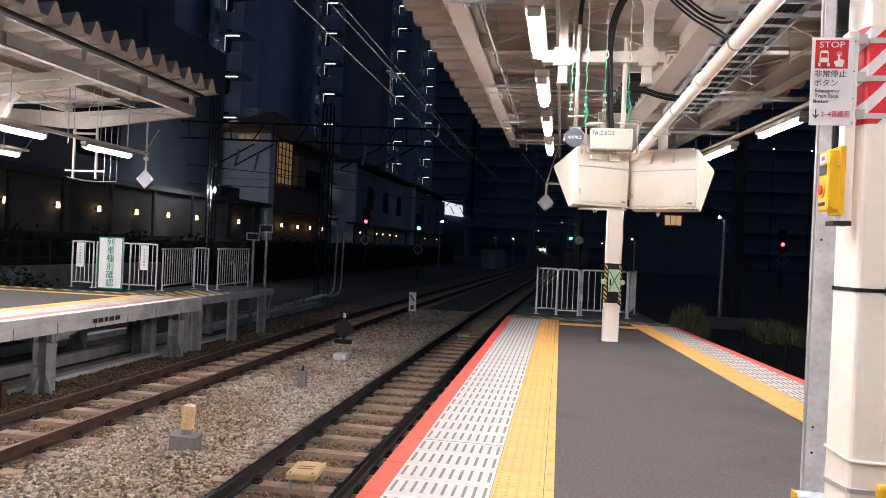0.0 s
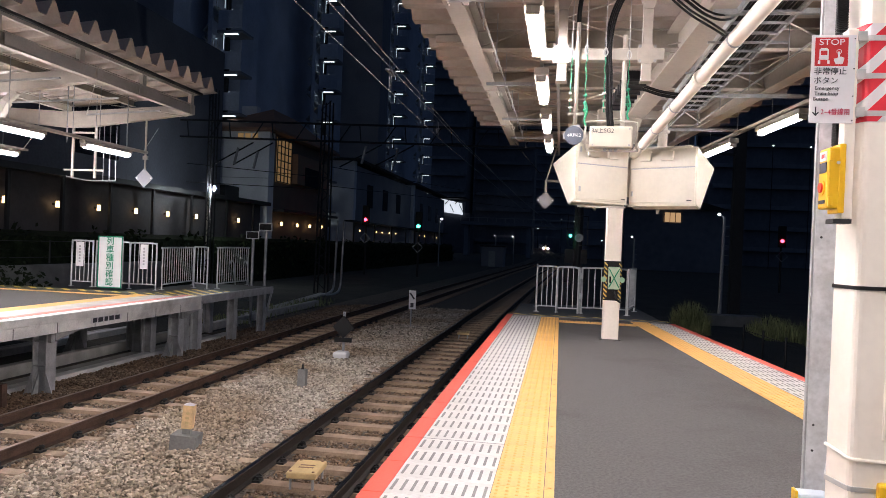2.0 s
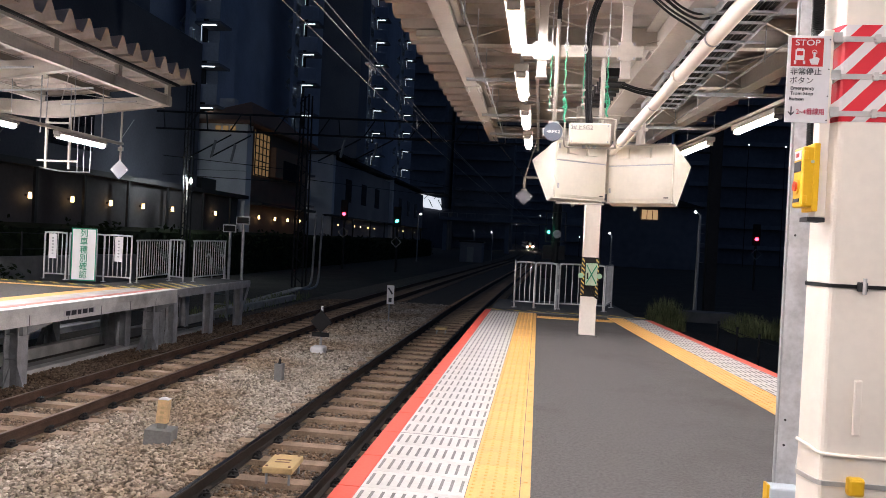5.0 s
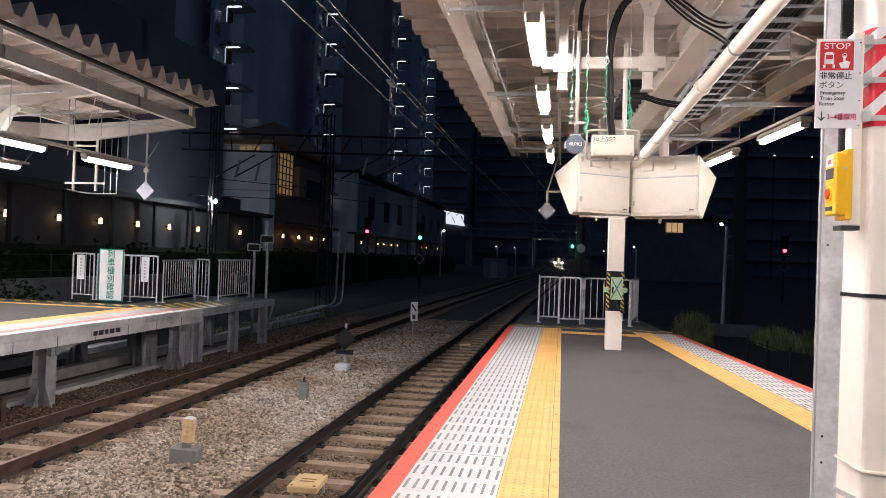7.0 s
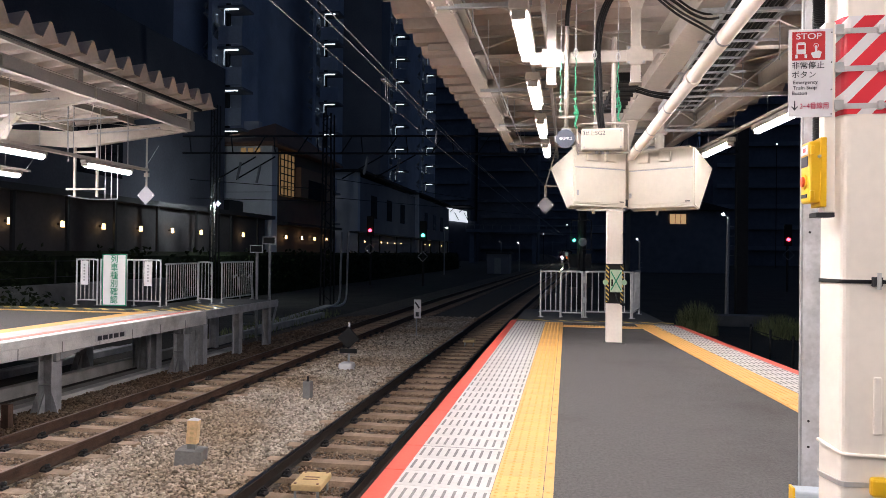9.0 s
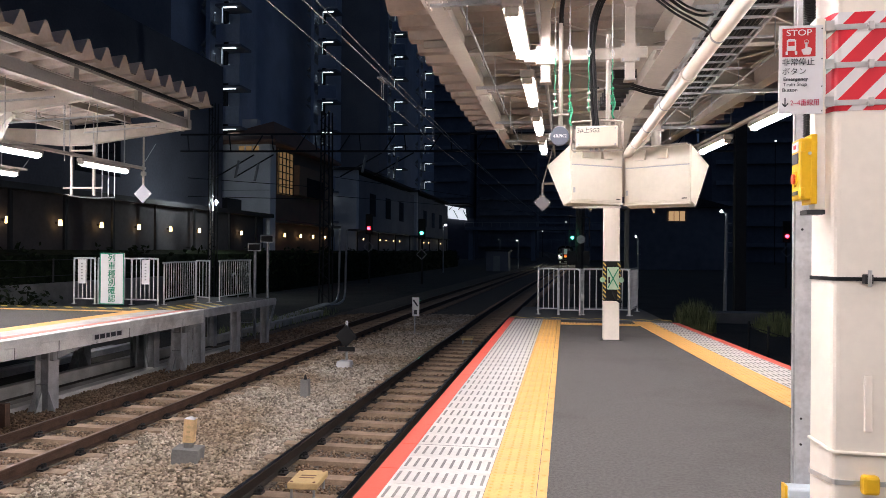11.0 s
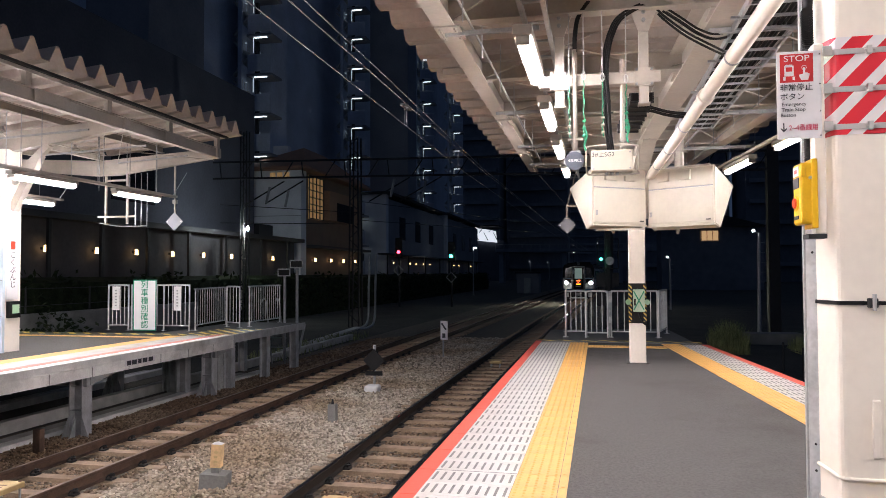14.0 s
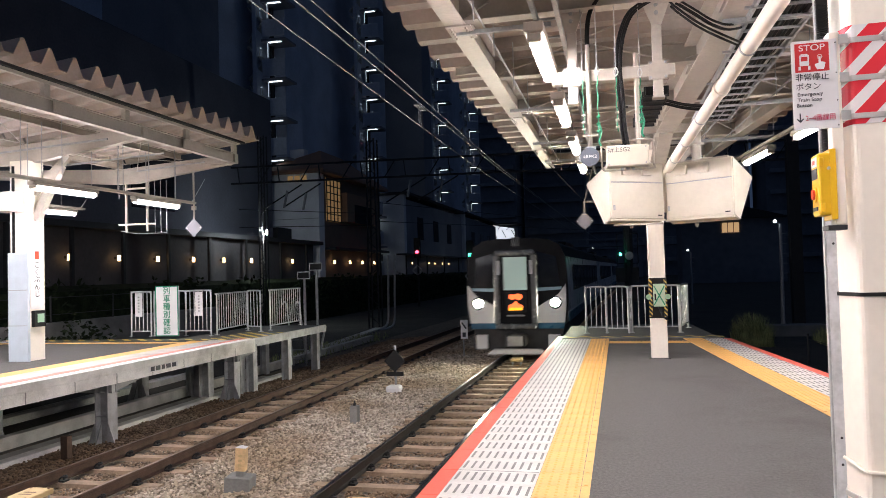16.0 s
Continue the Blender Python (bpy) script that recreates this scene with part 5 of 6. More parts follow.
for x, y in ((-9.45, 11.5), (-9.45, 4.5), (-9.45, -2.0)):
    c3 = thing("platform_column", "cream steel column with fittings on the far platform", "column")
    part("shaft", column("c", x - 0.2, x + 0.2, y - 0.2, y + 0.2, 3.7, 0.02, seg=2), CREAM, c3)
    part("cable", rod(bmesh.new(), (x - 0.1, y - 0.22, 0.0), (x - 0.1, y - 0.22, 3.6), 0.025, 6), BLACK, c3)
    part("brace", bar(bmesh.new(), (x + 0.2, y, 2.6), (x + 0.75, y, 3.6), 0.14, 0.14), STEELW, c3)
    part("junction", B(x - 0.35, x + 0.1, y - 0.5, y - 0.1, 2.75, 3.1), CREAM, c3)
FACE_E = pose(0, 0, 0, 90, 0, 90)     # a sheet upright, seen from the east
np_ = thing("station_name_plate", "tall white name plate with vertical writing on the column", "sign")
part("plate", B(-9.249, -9.237, 11.34, 11.64, 0.95, 2.05), SIGNW, np_)
part("orange_mark", B(-9.237, -9.233, 11.44, 11.54, 1.87, 2.02), REDB, np_)
for i, ch in enumerate("こくぶんじ"):
    lettering(ch, 0.14, pose(-9.234, 11.49, 1.76 - i * 0.135) @ FACE_E, INK, np_)
pb_ = thing("blue_panel", "pale blue panelled board standing against the far platform column", "board")
part("board", B(-9.62, -9.19, 11.21, 11.27, 0.0, 1.99, bevel=0.008), PALEB, pb_)
for z in (0.65, 1.3):
    part("seam", B(-9.61, -9.2, 11.204, 11.21, z, z + 0.012), GALVD, pb_)
hb_ = thing("help_point", "small black and green help point on the far column", "intercom")
part("case", B(-9.249, -9.17, 11.36, 11.62, 0.62, 0.92), BLACK, hb_)
part("panel", B(-9.17, -9.155, 11.42, 11.57, 0.70, 0.86), GPANEL, hb_)
L2 = tube_lamp("white tube lamp hung under the far canopy", pose(-7.95, 12.55, 2.98), 1.4, TUBEC, "far tube lamps", 0.06, 0.075, 0.0)
for y in (9.95, 7.3, 4.7, 2.1, -0.5, -3.1, -5.7):
    copy_thing(L2, pose(-7.95, y, 2.98))
for y in (12.9, 10.3, 7.7, 5.1, 2.5, -0.1, -2.7):
    copy_thing(L2, pose(-10.85, y, 2.98))
for x in (-7.95, -10.85):
    lr2 = thing("lamp_rail", "cream rail carrying far platform lamps", "lamp rail")
    part("rail", bar(bmesh.new(), (x, -6, 3.13), (x, 14.7, 3.13), 0.12, 0.05), STEELW, lr2)
    for k in range(11):
        part("hanger", rod(bmesh.new(), (x, -5 + 1.9 * k, 3.13), (x, -5 + 1.9 * k, 4.1), 0.007, 5), GALVD, lr2)
    part("end_stay", rod(bmesh.new(), (x, 14.6, 3.13), (x + 0.1, 15.0, 3.7), 0.008, 5), GALVD, lr2)
diamond(pose(-8.0, 14.76, 2.58), "grey diamond plate on a rod under the far canopy", 0.21, 1.35)
fr_ = thing("speaker_frame", "white tubular frame hung below the far canopy", "frame")
for x in (-9.75, -9.2):
    part("leg", bar(bmesh.new(), (x, 14.78, 2.55), (x, 14.78, 3.75), 0.045, 0.045), STEELW, fr_)
for z in (2.72, 3.55):
    part("cross_bar", bar(bmesh.new(), (-9.95 if z < 3 else -9.75, 14.78, z), (-9.0 if z < 3 else -9.2, 14.78, z), 0.04, 0.04), STEELW, fr_)
for x in (-9.0, -8.85, -8.7):
    part("rod", rod(bmesh.new(), (x, 14.78, 2.5), (x, 14.78, 3.7), 0.008, 5), GALV, fr_)
part("hoop", tube(bmesh.new(), [(-9.9, 14.78, 2.58), (-9.4, 14.8, 2.5), (-8.7, 14.78, 2.5)], 0.012, 6, 4), GALV, fr_)


# ---- background on the left ----
an = thing("annex_building", "long low building with pale bays and warm wall lamps", "building")
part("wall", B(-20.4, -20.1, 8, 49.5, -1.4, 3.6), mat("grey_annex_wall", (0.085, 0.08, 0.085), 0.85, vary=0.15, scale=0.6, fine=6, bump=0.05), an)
part("eave", B(-21.5, -19.3, 8, 49.5, 3.6, 3.85), DARK, an)
for y in (15, 18.2, 21.4, 24.6, 27.7, 31.0, 34.6, 38.6, 43.0, 47.0):
    part("post", B(-19.62, -19.5, y, y + 0.14, -1.4, 3.6), DARK, an)
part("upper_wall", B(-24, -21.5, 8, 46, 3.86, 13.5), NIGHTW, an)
part("window", B(-21.49, -21.44, 31, 34.5, 5.0, 8.4), GLASSD, an)
part("window", B(-21.49, -21.44, 18, 21, 5.0, 8.4), GLASSD, an)

WL = [(-20.0, y) for y in (24.9, 27.9, 30.7, 33.7, 36.7, 39.85, 45.5)]
WL += [(-19.63, y * 0.983) for y in (53.0, 56.4, 59.35, 62.45)]
WL += [(-18.88, y * 0.947) for y in (75.2, 82.2, 85.1, 88.9, 92.4)]
WL += [(-19.53, y * 0.977) for y in (108.6, 112.6, 123.6)]
wl0 = None
for x, y in WL:
    if wl0 is None:
        wl0 = thing("wall_lamp", "small warm glowing lamp on a wall", "lamp", "warm wall lamps", pose(x, y, 2.43))
        part("globe", rod(bmesh.new(), (0.12, 0, -0.13), (0.12, 0, 0.13), 0.085, 10, 0.07), WARMG, wl0, "warm white glass")
        part("bracket", B(-0.12, 0.04, -0.04, 0.04, -0.05, 0.05), DARK, wl0)
    else:
        copy_thing(wl0, pose(x, y, 2.43 if y < 100 else 2.5) @ Matrix.Scale(1.0 if y < 65 else 0.6, 4))


def leaves(name, label, pts, size, material, seed, category="hedge"):
    rng = np.random.default_rng(seed)
    n = len(pts)
    a = rng.normal(size=(n, 3))
    a /= np.linalg.norm(a, axis=1)[:, None]
    b = np.cross(a, rng.normal(size=(n, 3)))
    b /= np.linalg.norm(b, axis=1)[:, None]
    s = rng.uniform(0.6, 1.3, n)[:, None] * size
    co = np.stack([pts - a * s, pts + b * s * 0.5, pts + a * s, pts - b * s * 0.5], 1).reshape(-1, 3)
    me = bpy.data.meshes.new(name)
    me.from_pydata(co.tolist(), [], (np.arange(n)[:, None] * 4 + np.arange(4)).tolist())
    me.materials.append(material)
    return tagged(new(name, me), label, category, kind="stuff")


rng = np.random.default_rng(3)
n = 9000
hy = rng.uniform(6, 130, n)
hz = rng.uniform(-1.4, 1.25, n) + 0.25 * np.sin(hy * 0.9) + 0.15 * np.sin(hy * 2.7)
hx = -18.6 + rng.uniform(0, 1, n) + 0.15 * np.sin(hy * 1.7)
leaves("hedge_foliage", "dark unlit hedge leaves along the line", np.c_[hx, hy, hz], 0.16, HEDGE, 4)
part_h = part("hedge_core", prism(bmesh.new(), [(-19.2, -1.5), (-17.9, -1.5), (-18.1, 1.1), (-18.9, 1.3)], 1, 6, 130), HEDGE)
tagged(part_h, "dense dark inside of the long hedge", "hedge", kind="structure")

rw = thing("retaining_wall", "weathered concrete wall with thin fence posts behind the platform", "wall", kind="structure")
part("wall", B(-16.6, -16.3, 4, 30, -1.5, 0.15), CONCD, rw)
for y in range(5, 30, 3):
    part("fence_post", rod(bmesh.new(), (-16.45, y, 0.15), (-16.45, y, 1.0), 0.03, 6), DARK, rw)
for z in (0.4, 0.95):
    part("fence_wire", rod(bmesh.new(), (-16.45, 5, z), (-16.45, 29, z), 0.012, 5), DARK, rw)
n = 2500
by = rng.uniform(9, 22, n)
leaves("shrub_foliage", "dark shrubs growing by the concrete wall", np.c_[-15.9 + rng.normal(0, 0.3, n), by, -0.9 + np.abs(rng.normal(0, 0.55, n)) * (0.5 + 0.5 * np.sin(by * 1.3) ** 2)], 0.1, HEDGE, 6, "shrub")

hs = thing("gabled_house", "pale walled house with brown hipped roof and lit window", "house")
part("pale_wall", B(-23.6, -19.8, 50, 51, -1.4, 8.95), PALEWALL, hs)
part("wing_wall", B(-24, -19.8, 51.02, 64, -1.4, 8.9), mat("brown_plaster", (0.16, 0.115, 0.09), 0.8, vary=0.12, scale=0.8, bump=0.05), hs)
hr = bmesh.new()
e = [hr.verts.new(q) for q in ((-24.6, 49.2, 8.96), (-19.1, 49.2, 8.96), (-19.1, 64.6, 8.96), (-24.6, 64.6, 8.96), (-24.6, 49.2, 9.15), (-19.1, 49.2, 9.15), (-19.1, 64.6, 9.15), (-24.6, 64.6, 9.15), (-21.1, 53.6, 11.2), (-21.1, 58.0, 11.2))]
for q in ((3, 2, 1, 0), (0, 1, 5, 4), (1, 2, 6, 5), (2, 3, 7, 6), (3, 0, 4, 7), (4, 5, 8), (5, 6, 9, 8), (6, 7, 9), (7, 4, 8, 9)):
    hr.faces.new([e[i] for i in q])
part("roof", hr, BROWNR, hs)
part("back_gable", B(-24.6, -22.4, 53.5, 54.2, 9.2, 11.4), PALEWALL, hs)
wi = part("window", B(-19.79, -19.75, 51.36, 54.3, 5.5, 8.75), WINW, hs, "warm lit window with a grid of bars")
for k in range(5):
    part("mullion", B(-19.75, -19.69, 51.33 + 0.72 * k, 51.41 + 0.72 * k, 5.5, 8.75), DARK, wi)
for k in range(7):
    part("mullion", B(-19.75, -19.70, 51.36, 54.3, 5.5 + 0.53 * k, 5.57 + 0.53 * k), DARK, wi)
for k in range(3):
    part("eave_window", B(-22.2 + 0.55 * k, -21.8 + 0.55 * k, 49.96, 49.99, 8.35, 8.8), WINW, hs, "small warm lit window")
for z in (5.6, 3.7, 1.9):
    part("wall_joint", B(-23.6, -19.8, 49.985, 49.995, z, z + 0.04), GALVD, hs)
part("bay", B(-19.79, -19.3, 54.5, 61.7, 5.6, 7.9), mat("tan_cladding", (0.26, 0.165, 0.11), 0.8, vary=0.1, bump=0.05), hs)
# Flat dark panel on the bay face stands in for the recess's shade.
part("bay_recess", B(-19.3, -19.25, 56.2, 60.0, 5.6, 7.07), GLASSD, hs)
part("porch_roof", B(-19.79, -18.9, 51, 64, 3.3, 3.5), DARK, hs)
part("balcony", B(-23.9, -21.9, 47.6, 49.8, 2.9, 4.9), DARK, hs)

for x0, x1, y, z1 in ((-22.1, -19.5, 71.0, 9.36), (-22.1, -20.1, 104.0, 9.75)):
    ph = thing("row_house", "pale end wall of a dark house along the line", "house", "row houses")
    # End wall coloured as lit, side wall as unlit.
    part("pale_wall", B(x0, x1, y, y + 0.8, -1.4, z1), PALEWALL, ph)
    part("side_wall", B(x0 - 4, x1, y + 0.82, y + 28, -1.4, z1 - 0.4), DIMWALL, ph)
    part("roof", B(x0 - 4.4, x1 + 0.5, y - 0.4, y + 28.4, z1, z1 + 0.25), DARK, ph)
    for k in range(3):
        part("window", B(x1 + 0.002, x1 + 0.04, y + 5 + 7 * k, y + 7.4 + 7 * k, 5.0, 7.4), GLASSD, ph)
        part("balcony", B(x0 - 0.8, x0 + 0.3, y - 1.2, y - 0.1, 2.2 + 3 * k * 0.8, 3.4 + 3 * k * 0.8), DARK, ph)
    part("canopy", B(x1, x1 + 1.0, y - 3, y + 28, 3.2, 3.35), DARK, ph)
    for k in range(4):
        part("post", B(x1 + 0.85, x1 + 0.97, y - 2.8 + 8 * k, y - 2.6 + 8 * k, -1.4, 3.2), DARK, ph)

tw = thing("tower_block", "dark high apartment block behind the houses", "building")
part("wall", B(-46, -26, 46, 150, -1.4, 58), DIMWALL2, tw)
part("pier", B(-22.6, -18.4, 75.5, 79, 9.6, 58), DIMWALL, tw)
part("pier", B(-30, -25.6, 40, 46.5, 8, 58), DIMWALL, tw)
part("pier", B(-26, -23.2, 99, 103, 9.6, 58), DIMWALL2, tw)
part("pier", B(-26, -23.6, 53.0, 56, 9.6, 58), DIMWALL2, tw)


def stair_tower(x, y, z0, floors, k, label):
    t = thing("stair_tower", label, "stair tower", "lit outdoor stair towers")
    part("back_wall", B(x - 1.6, x - 1.3, y - 0.5, y + 2.8, -1.4, 58), DIMWALL2, t)
    part("newel", B(x - 0.9, x - 0.65, y + 0.9, y + 1.2, -1.4, 58), DARK, t)
    if k == 0:
        b = B(-0.5, 0.5, -0.12, 0.1, -0.03, 0.0)
        ST["light"] = shared("strip_light", b, STAIRM)
        ST["rod"] = shared("upright_light", B(-0.57, -0.52, -0.1, -0.06, -1.15, -0.06), glow("mid_stair_light", (0.7, 0.85, 1.0), 0.6))
        ST["rod2"] = shared("upright_light_thin", B(-0.02, 0.03, -0.1, -0.05, -2.6, -1.2), glow("faint_stair_light", (0.7, 0.85, 1.0), 0.35))
        # Added glowing strip stands in for light falling on the stair flights.
        ST["side"] = shared("side_strip", B(-1.75, -1.15, 0.0, 0.12, -0.35, -0.32), glow("dim_stair_light", (0.7, 0.85, 1.0), 0.5))
        ST["para"] = shared("parapet", B(-0.9, 0.95, -0.35, -0.25, -2.65, -1.35, bevel=0.02), DIMWALL2)
        ST["slab"] = shared("landing", B(-1.0, 1.0, -0.3, 1.6, 0.02, 0.2), DIMWALL)
        fl = bmesh.new()
        bar(fl, (-0.8, 0.1, -1.5), (-2.1, 0.3, -0.2), 0.9, 0.12)
        bar(fl, (-0.8, 0.1, -1.5), (-2.1, 0.3, -2.8), 0.9, 0.12)
        for q in range(6):
            bar(fl, (-0.9 - 0.2 * q, -0.35, -1.35 + 0.2 * q), (-0.9 - 0.2 * q, -0.35, -0.6 + 0.2 * q), 0.03, 0.03)
        ST["flight"] = shared("stair_flight", fl, GALVD)
    for i in range(floors):
        z = z0 + 3.0 * i
        # The "side" piece is the added glow on the flights, not a fitting.
        for nm in ("slab", "para", "flight", "light", "rod", "rod2", "side"):
            place(ST[nm], t, x, y, z, {"slab": "landing", "para": "parapet", "flight": "stair_flight", "light": "strip_light", "rod": "upright_light", "rod2": "upright_light", "side": "strip_light"}[nm])
    return t


ST = {}
for k, (x, y, z0, fl) in enumerate(((-23.35, 50.7, 4.15, 10), (-22.3, 70.2, 1.0, 15), (-21.0, 95.7, 6.1, 14), (-21.5, 119.9, 6.7, 14))):
    stair_tower(x, y, z0, fl, k, "open stair tower with cool strip lights on every landing")

# signals and lamps along the line
def signal(x, y, z, gl, label, zd):
    s = thing("signal", label, "railway signal", "line signals")
    part("mast", rod(bmesh.new(), (x, y + 0.2, -1.45), (x, y + 0.2, z + 1.2), 0.09, 8), DARK, s)
    part("head", B(x - 0.3, x + 0.3, y - 0.05, y + 0.15, z - 0.5, z + 1.2, bevel=0.05), BLACK, s)
    part("lens", rod(bmesh.new(), (x, y - 0.12, z), (x, y - 0.05, z), 0.14, 14), gl, s, "glowing lens")
    part("visor", rod(bmesh.new(), (x, y - 0.25, z + 0.17), (x, y - 0.05, z + 0.19), 0.05, 8), BLACK, s)
    h = 0.42
    for a, b in (((0, h), (h, 0)), ((h, 0), (0, -h)), ((0, -h), (-h, 0)), ((-h, 0), (0, h))):
        part("diamond_edge", bar(bmesh.new(), (x + a[0], y - 0.1, zd + a[1]), (x + b[0], y - 0.1, zd + b[1]), 0.03, 0.04), GALV, s)
    return s


signal(-15.2, 60, 3.2, REDL, "mast signal showing a red light", 1.65)
signal(-10.67, 60, 2.81, GREENL, "mast signal showing a green light", 1.05)
signal(18.4, 62, 2.72, REDL, "distant mast signal showing red beyond the weeds", 1.5)


def pole_lamp(x, y, ztop, label, m, r=0.07, arm=(0.25, 0, 0.1), glo=COOLP, size=0.12, lean=0.25):
    p = thing("pole_lamp", label, "street lamp", "pole lamps")
    part("pole", rod(bmesh.new(), (x - lean, y, -1.45), (x, y, ztop), r * 1.4, 10, r), m, p)
    part("arm", rod(bmesh.new(), (x, y, ztop - 0.05), (x + arm[0], y + arm[1], ztop + arm[2]), 0.03, 6), m, p)
    b = bmesh.new()
    bmesh.ops.create_icosphere(b, subdivisions=2, radius=size, matrix=Matrix.Translation((x + arm[0], y + arm[1] - 0.05, ztop + arm[2] - 0.04)))
    part("bulb", b, glo, p, "cool white glowing bulb")
    for k in range(5):
        part("step_bolt", rod(bmesh.new(), (x - 0.02, y - 0.05, ztop - 0.4 - 0.4 * k), (x + 0.2, y - 0.05, ztop - 0.4 - 0.4 * k), 0.015, 5), m, p)
    return p


pole_lamp(-17.85, 37.4, 3.85, "pale pole with a bright cool lamp", STEELW, glo=COOLB)
pole_lamp(7.72, 32, 3.0, "slim pole with a small cool lamp", GALV, 0.06, (-0.22, 0, 0.14), glo=COOLP, size=0.06, lean=0.05)
pole_lamp(6.6, 58, 2.4, "distant slim pole with a cool lamp", GALV, 0.06, (-0.2, 0, 0.2), size=0.06, lean=0.0)
pole_lamp(-14.2, 92, 4.6, "distant pole lamp beside the signals", GALV, 0.07, (0.3, 0, 0.0), glo=COOLM, size=0.1, lean=0.0)
pole_lamp(-8.6, 110, 3.0, "distant pole lamp by the far tracks", GALV, 0.06, (-0.2, 0, 0.1), size=0.05, lean=0.0)
pole_lamp(-6.2, 115, 3.0, "distant pole lamp near a trackside hut", GALV, 0.06, (-0.2, 0, 0.1), size=0.05, lean=0.0)

# catenary masts, beam and wires
cm = thing("catenary_gantry", "dark lattice overhead line gantry across the tracks", "gantry")
b = bmesh.new()
for dx in (-0.28, 0.28):
    for dy in (-0.28, 0.28):
        bar(b, (-11.25 + dx, 37 + dy, -1.45), (-11.25 + dx * 0.7, 37 + dy, 8.6), 0.07, 0.07)
part("mast", b, DARK, cm)
lat = bmesh.new()
for k in range(20):
    z = -1.2 + 0.49 * k
    s = 1 if k % 2 else -1
    bar(lat, (-11.25 - 0.27 * s, 36.72, z), (-11.25 + 0.27 * s, 36.72, z + 0.49), 0.03, 0.04)
part("lattice", lat, DARK, cm)
for z in (6.35, 7.25):
    part("chord", bar(bmesh.new(), (-19.5, 37, z + 0.3), (9.3, 37, z - 0.1), 0.1, 0.1), DARK, cm)
for k in range(24):
    x = -19 + 1.2 * k
    part("web", bar(bmesh.new(), (x, 37, 6.6 - (x + 19) * 0.0139), (x + (0.6 if k % 2 else -0.1), 37, 7.5 - (x + 19) * 0.0139), 0.05, 0.05), DARK, cm)
part("leg", B(9.1, 9.6, 36.8, 37.3, -1.45, 7.6), DARK, cm)
lg = bmesh.new()
for dx in (-0.17, 0.17):
    for dy in (-0.17, 0.17):
        bar(lg, (-17.6 + dx, 37 + dy, -1.45), (-17.6 + dx, 37 + dy, 9.2), 0.055, 0.055)
for k in range(26):
    q = 0.17 if k % 2 else -0.17
    bar(lg, (-17.6 - q, 36.82, -1.3 + 0.4 * k), (-17.6 + q, 36.82, -0.9 + 0.4 * k), 0.025, 0.03)
part("leg", lg, DARK, cm)
for dx in (0.0, 0.35):
    part("cable_pipe", tube(bmesh.new(), [(-10.35 + dx, 36.6, 2.4), (-10.4 + dx, 36.6, 0.5), (-10.45 + dx, 36.6, -1.0), (-10.6 + dx, 36.2, -1.35), (-10.9 + dx, 35.5, -1.42)], 0.06, 8, 5), GALV, cm, smooth=True)
for x, z in ((-16.3, 5.2), (-15.2, 5.0), (-9.3, 5.4), (-7.6, 5.3)):
    part("insulator", rod(bmesh.new(), (x, 36.9, z), (x + 0.2, 36.9, z + 0.9), 0.07, 8), GALVD, cm)
    part("bracket_arm", bar(bmesh.new(), (x - 1.2, 37, 5.2), (x + 1.0, 37, 6.4), 0.06, 0.06), DARK, cm)
wr = thing("overhead_wires", "grey overhead line wires above the tracks", "wires")
for y0, z0, y1, z1, r in ((6.732, 3.732, 16.043, 3.668, 0.006), (7.706, 4.06, 19.048, 4.057, 0.008), (8.105, 4.195, 18.696, 4.124, 0.008)):
    g = (z1 - z0) / (y1 - y0)
    part("wire", tube(bmesh.new(), [(-1.63, -8, z0 - g * (y0 + 8)), (-1.63, y0, z0), (-1.63, y1, z1), (line_x(40), 40, z1 + g * 8), (line_x(70), 70, z1), (line_x(110), 110, z1)], r, 6, 1), GALVD, wr)
for y in (10.848, 10.968, 15.218, 15.368):
    part("dropper", rod(bmesh.new(), (-1.63, y, 3.708), (-1.63, y, 3.998), 0.006, 5), GALV, wr)
part("clamp", B(-1.67, -1.59, 10.698, 11.148, 3.986, 4.010), GALV, wr)
for y0, z0, z1 in ((36.9, 5.2, 4.6), (36.9, 4.2, 4.0)):
    part("wire", rod(bmesh.new(), (-19, y0, z0), (-11, y0, z1), 0.02, 5), DARK, wr)
    part("wire", rod(bmesh.new(), (-11, y0, z0), (2, y0 + 60, z1 + 2), 0.02, 5), DARK, wr)
cs = thing("cable_trough", "pale concrete cable trough along the line", "trough", kind="structure")
part("trough", bar(bmesh.new(), (-9.4, 20, -1.42), (-10.9, 36.5, -1.42), 0.45, 0.12), CONC, cs)

# signal mast behind the end fence
sm = thing("signal", "dark signal mast with a round disc and green lamp", "railway signal")
part("mast", rod(bmesh.new(), (1.62, 27, -1.45), (1.70, 27, 6.5), 0.16, 10), DARK, sm)
part("disc", rod(bmesh.new(), (1.68, 26.75, 1.82), (1.68, 26.8, 1.82), 0.15, 18), GALV, sm)
for a, b_ in (((1.27, 1.55), (1.27, 2.6)), ((1.98, 1.55), (1.98, 2.6)), ((1.27, 1.55), (1.98, 1.55)), ((1.27, 2.6), (1.98, 2.6))):
    part("frame_bar", bar(bmesh.new(), (a[0], 26.8, a[1]), (b_[0], 26.8, b_[1]), 0.03, 0.03), DARK, sm)
part("lens", rod(bmesh.new(), (1.38, 26.7, 1.88), (1.38, 26.78, 1.88), 0.05, 12), GREENL, sm, "small green lamp")
for z in (0.2, 0.9):
    part("equipment_box", B(1.2, 2.0, 26.9, 27.3, z, z + 0.5), DARK, sm)

